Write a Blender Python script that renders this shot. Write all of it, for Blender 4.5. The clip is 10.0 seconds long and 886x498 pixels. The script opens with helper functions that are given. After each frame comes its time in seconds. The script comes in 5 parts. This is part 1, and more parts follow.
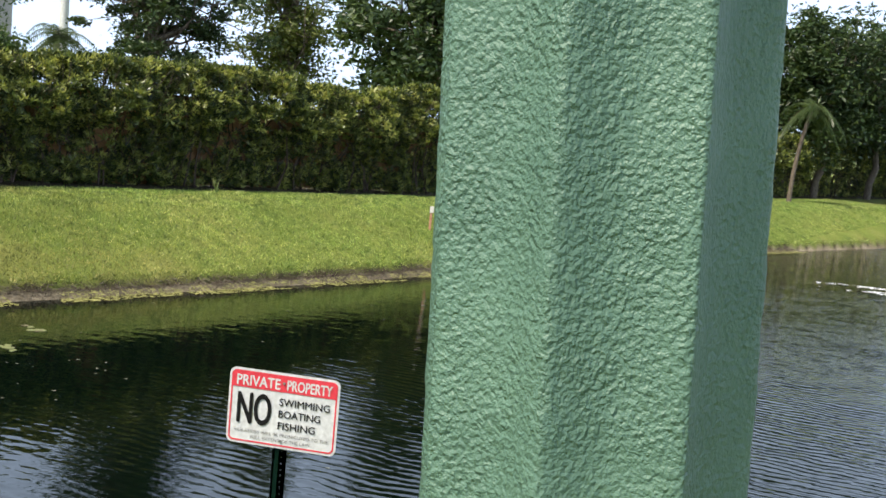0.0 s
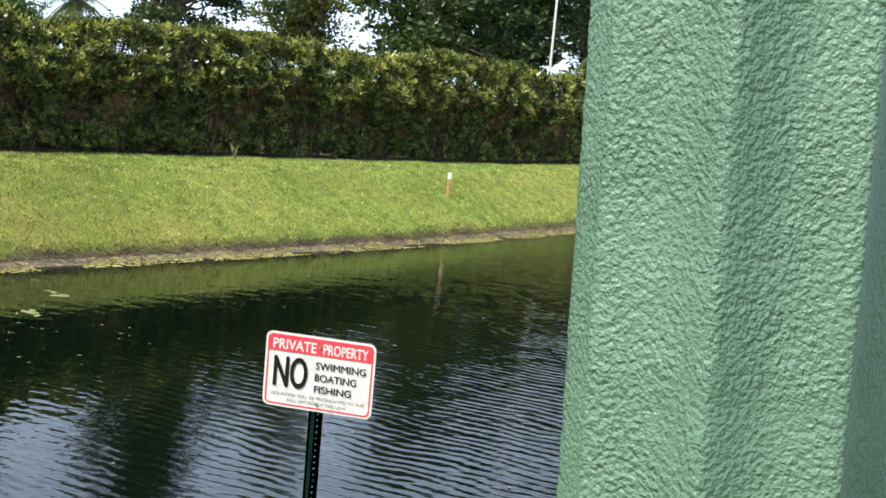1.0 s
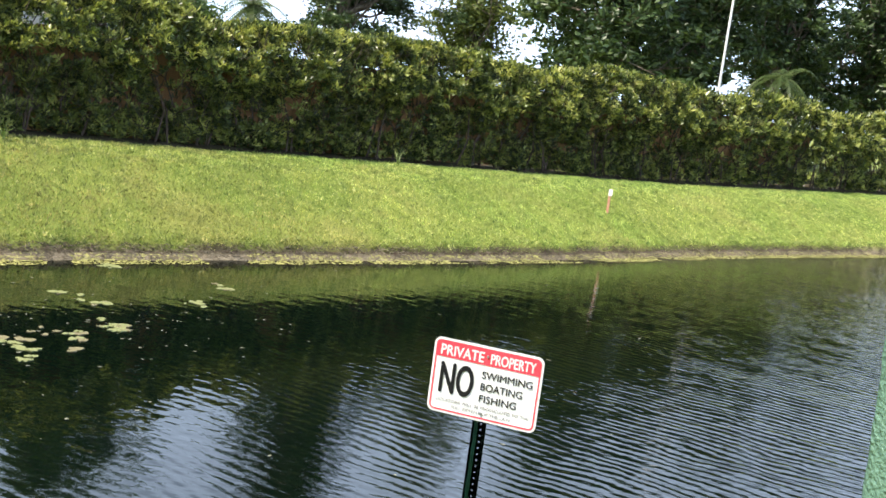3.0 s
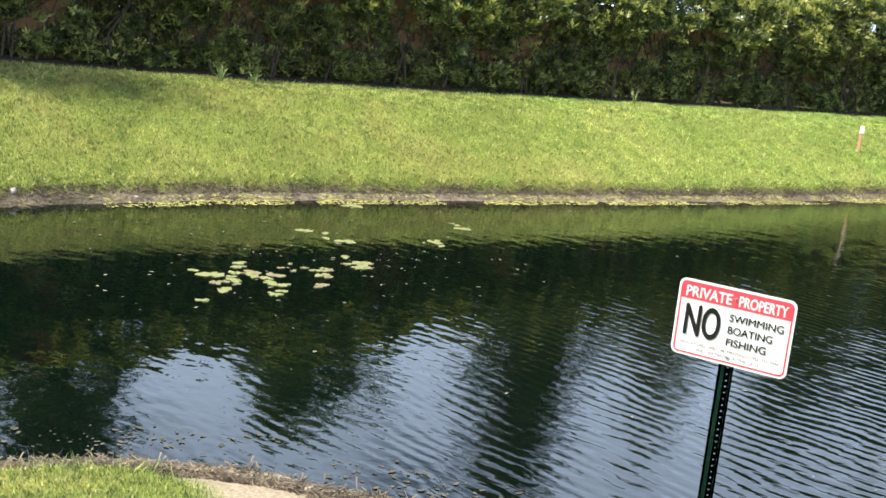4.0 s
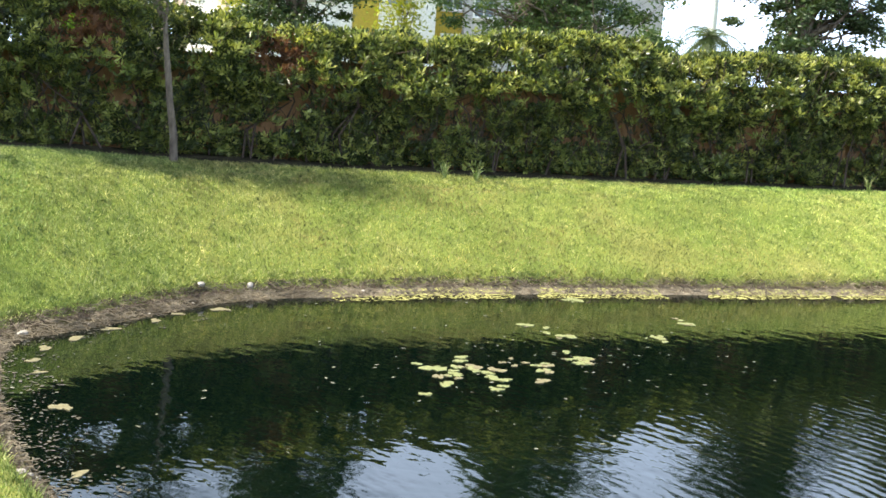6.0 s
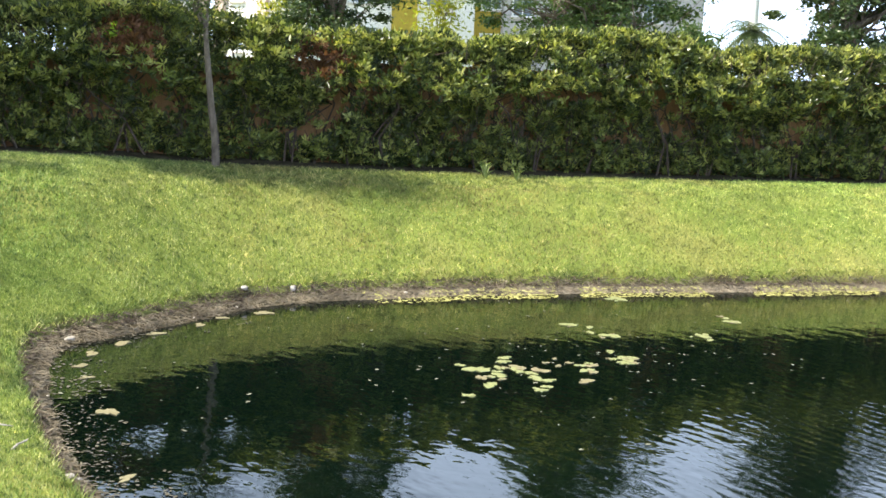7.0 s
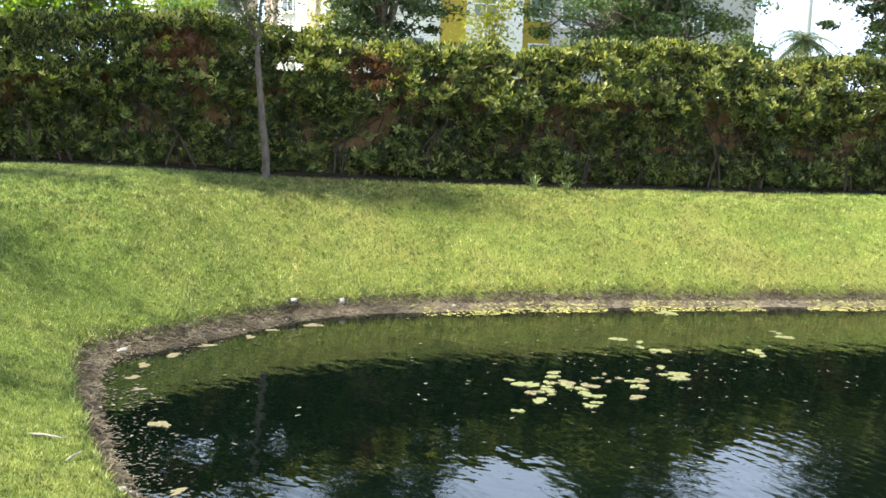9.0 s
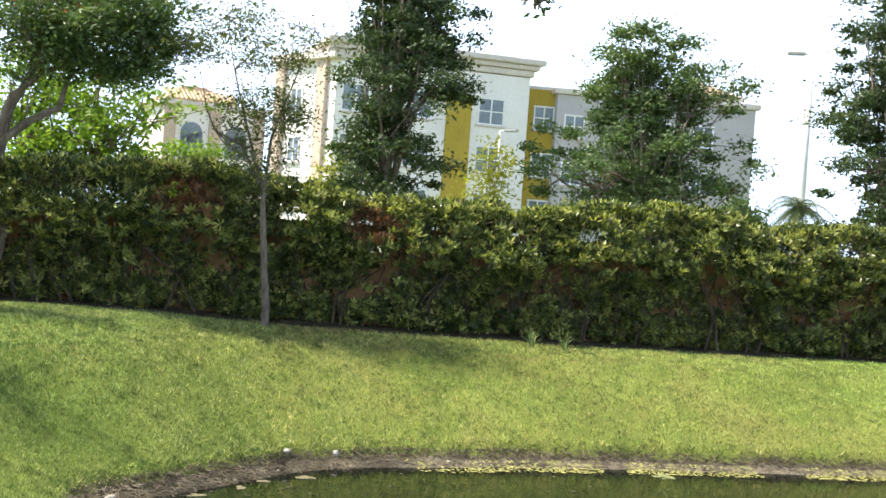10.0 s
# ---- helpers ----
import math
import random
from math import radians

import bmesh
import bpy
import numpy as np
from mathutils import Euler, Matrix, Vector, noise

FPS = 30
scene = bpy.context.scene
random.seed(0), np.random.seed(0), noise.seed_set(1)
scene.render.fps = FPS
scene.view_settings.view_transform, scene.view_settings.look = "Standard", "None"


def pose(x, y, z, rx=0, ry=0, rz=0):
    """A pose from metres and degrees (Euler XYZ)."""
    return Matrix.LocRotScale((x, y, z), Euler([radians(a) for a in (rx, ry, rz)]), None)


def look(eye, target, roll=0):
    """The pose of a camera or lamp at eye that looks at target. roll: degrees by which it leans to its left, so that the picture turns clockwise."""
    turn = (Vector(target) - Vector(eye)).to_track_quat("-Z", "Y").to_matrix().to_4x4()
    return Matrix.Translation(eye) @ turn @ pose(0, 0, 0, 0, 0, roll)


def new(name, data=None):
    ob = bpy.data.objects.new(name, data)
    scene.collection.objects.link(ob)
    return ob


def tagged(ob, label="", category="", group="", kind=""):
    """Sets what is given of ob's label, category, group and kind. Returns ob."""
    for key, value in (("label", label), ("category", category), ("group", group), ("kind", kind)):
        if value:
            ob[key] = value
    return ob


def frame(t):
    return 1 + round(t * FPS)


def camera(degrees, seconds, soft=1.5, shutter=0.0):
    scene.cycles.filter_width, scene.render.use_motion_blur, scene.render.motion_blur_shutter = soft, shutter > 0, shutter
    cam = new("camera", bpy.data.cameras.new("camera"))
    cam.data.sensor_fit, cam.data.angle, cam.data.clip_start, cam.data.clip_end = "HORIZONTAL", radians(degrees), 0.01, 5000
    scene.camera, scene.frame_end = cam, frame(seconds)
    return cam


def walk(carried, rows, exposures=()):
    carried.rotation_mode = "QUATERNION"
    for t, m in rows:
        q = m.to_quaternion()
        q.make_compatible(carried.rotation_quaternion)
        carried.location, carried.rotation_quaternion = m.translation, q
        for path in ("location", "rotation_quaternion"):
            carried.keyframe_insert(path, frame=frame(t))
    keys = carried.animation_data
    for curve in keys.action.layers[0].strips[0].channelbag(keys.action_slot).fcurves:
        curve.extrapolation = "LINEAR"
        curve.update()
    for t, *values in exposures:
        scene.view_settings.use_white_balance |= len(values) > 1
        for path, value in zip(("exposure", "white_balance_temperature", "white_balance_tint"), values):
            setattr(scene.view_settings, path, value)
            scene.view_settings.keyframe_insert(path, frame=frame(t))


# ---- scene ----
cam = camera(42.80, 10.0, soft=1.6)
PATH = [
    (0.0, pose(0.221, -0.032, 3.014, 83.44, -5.32, 11.85)),
    (0.5, pose(0.180, -0.054, 3.006, 82.40, -4.82, 12.33)),
    (1.0, pose(0.142, -0.062, 3.000, 81.69, -5.27, 12.55)),
    (1.5, pose(0.121, -0.062, 3.007, 81.90, -6.31, 12.94)),
    (2.0, pose(0.120, -0.067, 3.008, 82.60, -7.92, 13.08)),
    (2.2, pose(0.110, -0.062, 3.003, 82.69, -8.14, 13.37)),
    (3.3, pose(0.026, -0.037, 2.972, 80.26, -6.79, 24.82)),
    (3.5, pose(0.014, -0.033, 2.970, 79.07, -6.30, 27.40)),
    (4.0, pose(-0.005, -0.021, 2.953, 77.14, -5.56, 32.33)),
    (4.5, pose(-0.024, -0.007, 2.965, 78.10, -4.90, 36.94)),
    (5.0, pose(-0.042, 0.003, 2.964, 79.63, -4.41, 40.41)),
    (5.5, pose(-0.045, -0.036, 2.973, 80.57, -4.14, 41.86)),
    (6.0, pose(-0.051, -0.015, 2.979, 80.91, -3.55, 43.20)),
    (7.3, pose(-0.064, 0.014, 2.984, 80.53, -2.00, 45.62)),
    (7.5, pose(-0.066, 0.023, 2.978, 79.97, -1.64, 45.74)),
    (8.0, pose(-0.066, 0.029, 2.970, 78.21, -1.14, 45.78)),
    (8.5, pose(-0.072, 0.019, 2.983, 77.87, -1.45, 46.26)),
    (9.0, pose(-0.096, 0.007, 3.028, 81.19, -2.24, 47.59)),
    (9.5, pose(-0.111, -0.017, 3.046, 85.18, -3.05, 48.34)),
    (10.0, pose(-0.111, -0.047, 3.073, 88.81, -4.19, 47.52)),
]
EXPOSURES = [(0.0, 0.34), (0.5, 0.5), (1.0, 0.68), (2.0, 0.86), (3.5, 1.08), (5.5, 1.32), (8.5, 1.35), (9.0, 1.32), (9.5, 1.3), (10.0, 1.08)]
walk(cam, PATH, EXPOSURES)

# ---- world and sun ----
SUN_FROM = Vector((-0.595, -0.804, 0.0)).normalized()
SUN_ELEV = radians(55)
sun_dir = Vector((SUN_FROM.x * math.cos(SUN_ELEV), SUN_FROM.y * math.cos(SUN_ELEV), math.sin(SUN_ELEV)))
world = bpy.data.worlds.new("sky")
scene.world = world
world.use_nodes = True
wt = world.node_tree
wt.nodes.clear()
w_out = wt.nodes.new("ShaderNodeOutputWorld")
w_bg = wt.nodes.new("ShaderNodeBackground")
w_sky = wt.nodes.new("ShaderNodeTexSky")
w_sky.sky_type = "NISHITA"
w_sky.sun_disc = False
w_sky.sun_elevation = SUN_ELEV
w_sky.sun_rotation = math.atan2(SUN_FROM.x, SUN_FROM.y)
w_sky.air_density, w_sky.dust_density = 1.0, 2.0
w_co = wt.nodes.new("ShaderNodeTexCoord")
w_sep = wt.nodes.new("ShaderNodeSeparateXYZ")
wt.links.new(w_co.outputs["Generated"], w_sep.inputs["Vector"])
w_up = wt.nodes.new("ShaderNodeMath")
w_up.operation, w_up.use_clamp = "MULTIPLY_ADD", False
w_up.inputs[1].default_value, w_up.inputs[2].default_value = 1.0, 0.22
wt.links.new(w_sep.outputs["Z"], w_up.inputs[0])
w_div = wt.nodes.new("ShaderNodeVectorMath")
w_div.operation = "DIVIDE"
w_com = wt.nodes.new("ShaderNodeCombineXYZ")
for axis in ("X", "Y", "Z"):
    wt.links.new(w_up.outputs["Value"], w_com.inputs[axis])
wt.links.new(w_co.outputs["Generated"], w_div.inputs[0])
wt.links.new(w_com.outputs["Vector"], w_div.inputs[1])
w_noise = wt.nodes.new("ShaderNodeTexNoise")
w_noise.inputs["Scale"].default_value = 1.5
w_noise.inputs["Detail"].default_value = 7.0
w_noise.inputs["Roughness"].default_value = 0.55
wt.links.new(w_div.outputs["Vector"], w_noise.inputs["Vector"])
w_haze = wt.nodes.new("ShaderNodeMapRange")
w_haze.inputs["From Min"].default_value, w_haze.inputs["From Max"].default_value = 0.36, 0.62
w_haze.inputs["To Min"].default_value, w_haze.inputs["To Max"].default_value = 0.20, -0.24
wt.links.new(w_sep.outputs["Z"], w_haze.inputs["Value"])
w_sum = wt.nodes.new("ShaderNodeMath")
wt.links.new(w_noise.outputs["Fac"], w_sum.inputs[0])
wt.links.new(w_haze.outputs["Result"], w_sum.inputs[1])
w_ramp = wt.nodes.new("ShaderNodeValToRGB")
w_ramp.color_ramp.elements[0].position, w_ramp.color_ramp.elements[1].position = 0.43, 0.62
w_mix = wt.nodes.new("ShaderNodeMix")
w_mix.data_type = "RGBA"
w_mix.inputs["B"].default_value = (14.0, 17.4, 22.8, 1)
wt.links.new(w_sum.outputs["Value"], w_ramp.inputs["Fac"])
wt.links.new(w_ramp.outputs["Color"], w_mix.inputs["Factor"])
wt.links.new(w_sky.outputs["Color"], w_mix.inputs["A"])
wt.links.new(w_mix.outputs["Result"], w_bg.inputs["Color"])
w_bg.inputs["Strength"].default_value = 0.057
wt.links.new(w_bg.outputs["Background"], w_out.inputs["Surface"])

sun_data = bpy.data.lights.new("sun", "SUN")
sun_data.energy, sun_data.angle, sun_data.color = 5.0, radians(0.9), (1.0, 0.925, 0.78)
sun = new("sun", sun_data)
sun.matrix_world = look(sun_dir * 50, (0, 0, 0))

# ---- materials ----


def mat_base(name):
    m = bpy.data.materials.new(name)
    m.use_nodes = True
    nt = m.node_tree
    return m, nt, nt.nodes["Principled BSDF"], nt.nodes["Material Output"]


def node(nt, kind, **values):
    n = nt.nodes.new(kind)
    for key, value in values.items():
        n.inputs[key.replace("_", " ")].default_value = value
    return n


def ramp(nt, fac, stops):
    r = nt.nodes.new("ShaderNodeValToRGB")
    el = r.color_ramp.elements
    while len(el) < len(stops):
        el.new(0.5)
    for e, (p, c) in zip(el, stops):
        e.position, e.color = p, (*c, 1)
    nt.links.new(fac, r.inputs["Fac"])
    return r.outputs["Color"]


def mixed(nt, fac, a, b, blend="MIX"):
    m = nt.nodes.new("ShaderNodeMix")
    m.data_type, m.blend_type = "RGBA", blend
    for sock, v in ((m.inputs["Factor"], fac), (m.inputs["A"], a), (m.inputs["B"], b)):
        if isinstance(v, (int, float)):
            sock.default_value = v
        elif isinstance(v, tuple):
            sock.default_value = (*v, 1)
        else:
            nt.links.new(v, sock)
    return m.outputs["Result"]


def noise_out(nt, scale, detail=4.0, rough=0.55, coords="Object", stretch=None):
    co = nt.nodes.new("ShaderNodeTexCoord")
    n = node(nt, "ShaderNodeTexNoise", Scale=scale, Detail=detail, Roughness=rough)
    if stretch:
        mp = node(nt, "ShaderNodeMapping", Scale=stretch)
        nt.links.new(co.outputs[coords], mp.inputs["Vector"])
        nt.links.new(mp.outputs["Vector"], n.inputs["Vector"])
    else:
        nt.links.new(co.outputs[coords], n.inputs["Vector"])
    return n.outputs["Fac"]


def bump_in(nt, bsdf, height, strength, distance):
    b = node(nt, "ShaderNodeBump", Strength=strength, Distance=distance)
    nt.links.new(height, b.inputs["Height"])
    nt.links.new(b.outputs["Normal"], bsdf.inputs["Normal"])
    return b


def surface(name, low, high, scale=8.0, rough=0.7, fine=60.0, bump=0.3, depth=0.004, stretch=None, metal=0.0, spec=0.5):
    """A plain weathered surface: two colours mixed at two scales, with fine relief."""
    m, nt, bsdf, _ = mat_base(name)
    big = noise_out(nt, scale, 5.0, 0.6, "Object", stretch)
    small = noise_out(nt, fine, 4.0, 0.6, "Object", stretch)
    col = ramp(nt, big, [(0.3, low), (0.7, high)])
    dark = ramp(nt, small, [(0.25, (0.72, 0.72, 0.72)), (0.75, (1.15, 1.15, 1.15))])
    nt.links.new(mixed(nt, 1.0, col, dark, "MULTIPLY"), bsdf.inputs["Base Color"])
    bsdf.inputs["Roughness"].default_value = rough
    bsdf.inputs["Metallic"].default_value = metal
    bsdf.inputs["Specular IOR Level"].default_value = spec
    bump_in(nt, bsdf, small, bump, depth)
    return m


def foliage(name, stops, through_light=0.35, rough=0.45, patch=0.6):
    """Leaves: each leaf its own shade, patches of lighter and darker growth, light through the blade."""
    m, nt, bsdf, out = mat_base(name)
    geo = nt.nodes.new("ShaderNodeNewGeometry")
    col = ramp(nt, geo.outputs["Random Per Island"], stops)
    big = noise_out(nt, patch, 3.0, 0.5)
    tone = ramp(nt, big, [(0.3, (0.7, 0.75, 0.7)), (0.7, (1.25, 1.2, 1.1))])
    col = mixed(nt, 1.0, col, tone, "MULTIPLY")
    nt.links.new(col, bsdf.inputs["Base Color"])
    bsdf.inputs["Roughness"].default_value = rough
    bsdf.inputs["Specular IOR Level"].default_value = 0.4
    tr = nt.nodes.new("ShaderNodeBsdfTranslucent")
    warm = mixed(nt, 1.0, col, (1.5, 1.55, 0.7), "MULTIPLY")
    nt.links.new(warm, tr.inputs["Color"])
    mix = node(nt, "ShaderNodeMixShader", Fac=through_light)
    nt.links.new(bsdf.outputs["BSDF"], mix.inputs[1])
    nt.links.new(tr.outputs["BSDF"], mix.inputs[2])
    nt.links.new(mix.outputs["Shader"], out.inputs["Surface"])
    return m


def ground_material():
    m, nt, bsdf, _ = mat_base("lawn_and_soil")
    at = nt.nodes.new("ShaderNodeAttribute")
    at.attribute_name = "soil"
    big = noise_out(nt, 0.45, 4.0, 0.6)
    mid = noise_out(nt, 3.0, 5.0, 0.65)
    fine = noise_out(nt, 45.0, 5.0, 0.7)
    grass = ramp(nt, big, [(0.30, (0.13, 0.185, 0.042)), (0.5, (0.195, 0.235, 0.062)), (0.72, (0.29, 0.275, 0.105))])
    tone = ramp(nt, mid, [(0.25, (0.75, 0.78, 0.7)), (0.8, (1.25, 1.2, 1.15))])
    grass = mixed(nt, 1.0, grass, tone, "MULTIPLY")
    grain = ramp(nt, fine, [(0.25, (0.55, 0.58, 0.5)), (0.75, (1.35, 1.35, 1.2))])
    grass = mixed(nt, 1.0, grass, grain, "MULTIPLY")
    soil = ramp(nt, mid, [(0.28, (0.020, 0.016, 0.010)), (0.52, (0.060, 0.048, 0.032)), (0.80, (0.17, 0.145, 0.10))])
    soil = mixed(nt, 1.0, soil, grain, "MULTIPLY")
    sand_at = nt.nodes.new("ShaderNodeAttribute")
    sand_at.attribute_name = "sand"
    sand = ramp(nt, fine, [(0.3, (0.19, 0.155, 0.105)), (0.5, (0.36, 0.305, 0.225)), (0.75, (0.54, 0.475, 0.37))])
    soil = mixed(nt, sand_at.outputs["Fac"], soil, sand)
    nt.links.new(mixed(nt, at.outputs["Fac"], grass, soil), bsdf.inputs["Base Color"])
    bsdf.inputs["Roughness"].default_value = 0.9
    bsdf.inputs["Specular IOR Level"].default_value = 0.15
    bump_in(nt, bsdf, fine, 0.7, 0.03)
    return m


def water_material():
    m, nt, bsdf, _ = mat_base("pond_water")
    bsdf.inputs["Base Color"].default_value = (0.0010, 0.0034, 0.0022, 1)
    bsdf.inputs["Roughness"].default_value = 0.015
    bsdf.inputs["IOR"].default_value = 1.5
    co = nt.nodes.new("ShaderNodeTexCoord")
    sep = nt.nodes.new("ShaderNodeSeparateXYZ")
    nt.links.new(co.outputs["Object"], sep.inputs["Vector"])
    # the open water to the east is ruffled, the bay at the west end lies calm
    wide = node(nt, "ShaderNodeMapRange", **{"From_Min": -7.0, "From_Max": 3.0, "To_Min": 0.03, "To_Max": 3.6})
    wide.interpolation_type = "SMOOTHSTEP"
    nt.links.new(sep.outputs["X"], wide.inputs["Value"])
    turn = node(nt, "ShaderNodeMapping", Rotation=(0, 0, radians(14)))
    nt.links.new(co.outputs["Object"], turn.inputs["Vector"])
    waves = node(nt, "ShaderNodeTexWave", Scale=2.4, Distortion=7.0, Detail=2.5, Detail_Scale=0.55, Detail_Roughness=0.55)
    waves.bands_direction = "Y"
    nt.links.new(turn.outputs["Vector"], waves.inputs["Vector"])
    chop = noise_out(nt, 4.2, 2.0, 0.5, "Object", (0.8, 1.2, 1.0))
    patch = noise_out(nt, 0.35, 2.0, 0.5)
    gust = ramp(nt, patch, [(0.30, (0.6, 0.6, 0.6)), (0.65, (1.0, 1.0, 1.0))])
    strength = nt.nodes.new("ShaderNodeMath")
    strength.operation = "MULTIPLY"
    nt.links.new(wide.outputs["Result"], strength.inputs[0])
    nt.links.new(gust, strength.inputs[1])
    high = nt.nodes.new("ShaderNodeMath")
    high.operation = "MULTIPLY"
    crests = noise_out(nt, 1.0, 3.0, 0.6, "Object", (1.9, 6.4, 1.0))
    both = nt.nodes.new("ShaderNodeMath")
    both.operation = "MULTIPLY_ADD"
    both.inputs[1].default_value = 2.7
    nt.links.new(crests, both.inputs[0])
    nt.links.new(waves.outputs["Fac"], both.inputs[2])
    nt.links.new(both.outputs["Value"], high.inputs[0])
    nt.links.new(strength.outputs["Value"], high.inputs[1])
    b1 = node(nt, "ShaderNodeBump", Strength=1.0, Distance=0.0013)
    nt.links.new(high.outputs["Value"], b1.inputs["Height"])
    b2 = node(nt, "ShaderNodeBump", Strength=1.0, Distance=0.0042)
    nt.links.new(chop, b2.inputs["Height"])
    nt.links.new(b1.outputs["Normal"], b2.inputs["Normal"])
    nt.links.new(b2.outputs["Normal"], bsdf.inputs["Normal"])
    return m


def pole_material():
    m, nt, bsdf, _ = mat_base("thick_green_paint")
    coarse = noise_out(nt, 270.0, 2.0, 0.5, "Object", (1.0, 1.0, 0.95))
    coarse.node.inputs["Distortion"].default_value = 0.1
    runs = noise_out(nt, 62.0, 2.0, 0.5, "Object", (1.0, 1.0, 0.55))
    fine = noise_out(nt, 620.0, 2.0, 0.5)
    big = noise_out(nt, 9.0, 4.0, 0.6)
    col = ramp(nt, big, [(0.3, (0.088, 0.168, 0.122)), (0.7, (0.118, 0.212, 0.152))])
    nt.links.new(col, bsdf.inputs["Base Color"])
    bsdf.inputs["Roughness"].default_value = 0.48
    bsdf.inputs["Specular IOR Level"].default_value = 0.5
    # lumps and pits of old coats, flatter where the paint has run smooth
    lumps = nt.nodes.new("ShaderNodeMath")
    lumps.operation = "MULTIPLY"
    patchy = ramp(nt, noise_out(nt, 17.0, 2.0, 0.5), [(0.32, (0.6, 0.6, 0.6)), (0.66, (1.0, 1.0, 1.0))])
    nt.links.new(coarse, lumps.inputs[0])
    nt.links.new(patchy, lumps.inputs[1])
    b0 = node(nt, "ShaderNodeBump", Strength=1.0, Distance=0.0012)
    nt.links.new(runs, b0.inputs["Height"])
    b1 = node(nt, "ShaderNodeBump", Strength=1.0, Distance=0.0044)
    nt.links.new(lumps.outputs["Value"], b1.inputs["Height"])
    nt.links.new(b0.outputs["Normal"], b1.inputs["Normal"])
    b2 = node(nt, "ShaderNodeBump", Strength=0.5, Distance=0.0004)
    nt.links.new(fine, b2.inputs["Height"])
    nt.links.new(b1.outputs["Normal"], b2.inputs["Normal"])
    nt.links.new(b2.outputs["Normal"], bsdf.inputs["Normal"])
    return m


def grass_material():
    """Blades of mixed greens, with thin straw-coloured patches and tufts of darker growth."""
    m, nt, bsdf, out = mat_base("grass_blades")
    geo = nt.nodes.new("ShaderNodeNewGeometry")
    col = ramp(nt, geo.outputs["Random Per Island"], [(0.0, (0.095, 0.145, 0.040)), (0.45, (0.295, 0.335, 0.103)), (0.8, (0.46, 0.445, 0.175)), (1.0, (0.68, 0.58, 0.33))])
    dry = ramp(nt, noise_out(nt, 1.15, 6.0, 0.7, "Object", (1.0, 0.8, 1.0)), [(0.44, (0, 0, 0)), (0.58, (1, 1, 1))])
    co = nt.nodes.new("ShaderNodeTexCoord")
    sep = nt.nodes.new("ShaderNodeSeparateXYZ")
    nt.links.new(co.outputs["Object"], sep.inputs["Vector"])
    east = node(nt, "ShaderNodeMapRange", **{"From_Min": 7.0, "From_Max": 10.5, "To_Min": 0.15, "To_Max": 1.0})
    nt.links.new(sep.outputs["Y"], east.inputs["Value"])
    dry = mixed(nt, 1.0, dry, east.outputs["Result"], "MULTIPLY")
    lush = node(nt, "ShaderNodeMapRange", **{"From_Min": 13.5, "From_Max": 18.0, "To_Min": 1.0, "To_Max": 0.3})
    nt.links.new(sep.outputs["Y"], lush.inputs["Value"])
    dry = mixed(nt, 1.0, dry, lush.outputs["Result"], "MULTIPLY")
    fresh = ramp(nt, lush.outputs["Result"], [(0.3, (1.14, 1.28, 1.12)), (1.0, (1.0, 1.0, 1.0))])
    col = mixed(nt, 1.0, col, fresh, "MULTIPLY")
    west = ramp(nt, east.outputs["Result"], [(0.15, (0.88, 0.98, 1.0)), (1.0, (1.0, 1.0, 1.0))])
    col = mixed(nt, 1.0, col, west, "MULTIPLY")
    straw = ramp(nt, geo.outputs["Random Per Island"], [(0.0, (0.20, 0.19, 0.065)), (1.0, (0.44, 0.36, 0.17))])
    col = mixed(nt, mixed(nt, 1.0, dry, (0.9, 0.9, 0.9), "MULTIPLY"), col, straw)
    tone = ramp(nt, noise_out(nt, 5.0, 4.0, 0.7), [(0.36, (0.40, 0.47, 0.44)), (0.5, (0.95, 0.97, 0.95)), (0.66, (1.35, 1.3, 1.25))])
    col = mixed(nt, 1.0, col, tone, "MULTIPLY")
    wide = ramp(nt, noise_out(nt, 0.4, 3.0, 0.5), [(0.35, (0.82, 0.92, 0.82)), (0.65, (1.12, 1.06, 1.1))])
    col = mixed(nt, 1.0, col, wide, "MULTIPLY")
    tuft = ramp(nt, noise_out(nt, 19.0, 4.0, 0.75, "Object", (1.0, 1.0, 0.4)), [(0.36, (0.20, 0.27, 0.25)), (0.46, (0.85, 0.90, 0.87)), (0.68, (1.36, 1.30, 1.24))])
    col = mixed(nt, 1.0, col, tuft, "MULTIPLY")
    nt.links.new(col, bsdf.inputs["Base Color"])
    bsdf.inputs["Roughness"].default_value = 0.6
    bsdf.inputs["Specular IOR Level"].default_value = 0.3
    tr = nt.nodes.new("ShaderNodeBsdfTranslucent")
    nt.links.new(mixed(nt, 1.0, col, (1.3, 1.4, 0.8), "MULTIPLY"), tr.inputs["Color"])
    mix = node(nt, "ShaderNodeMixShader", Fac=0.3)
    nt.links.new(bsdf.outputs["BSDF"], mix.inputs[1])
    nt.links.new(tr.outputs["BSDF"], mix.inputs[2])
    nt.links.new(mix.outputs["Shader"], out.inputs["Surface"])
    return m


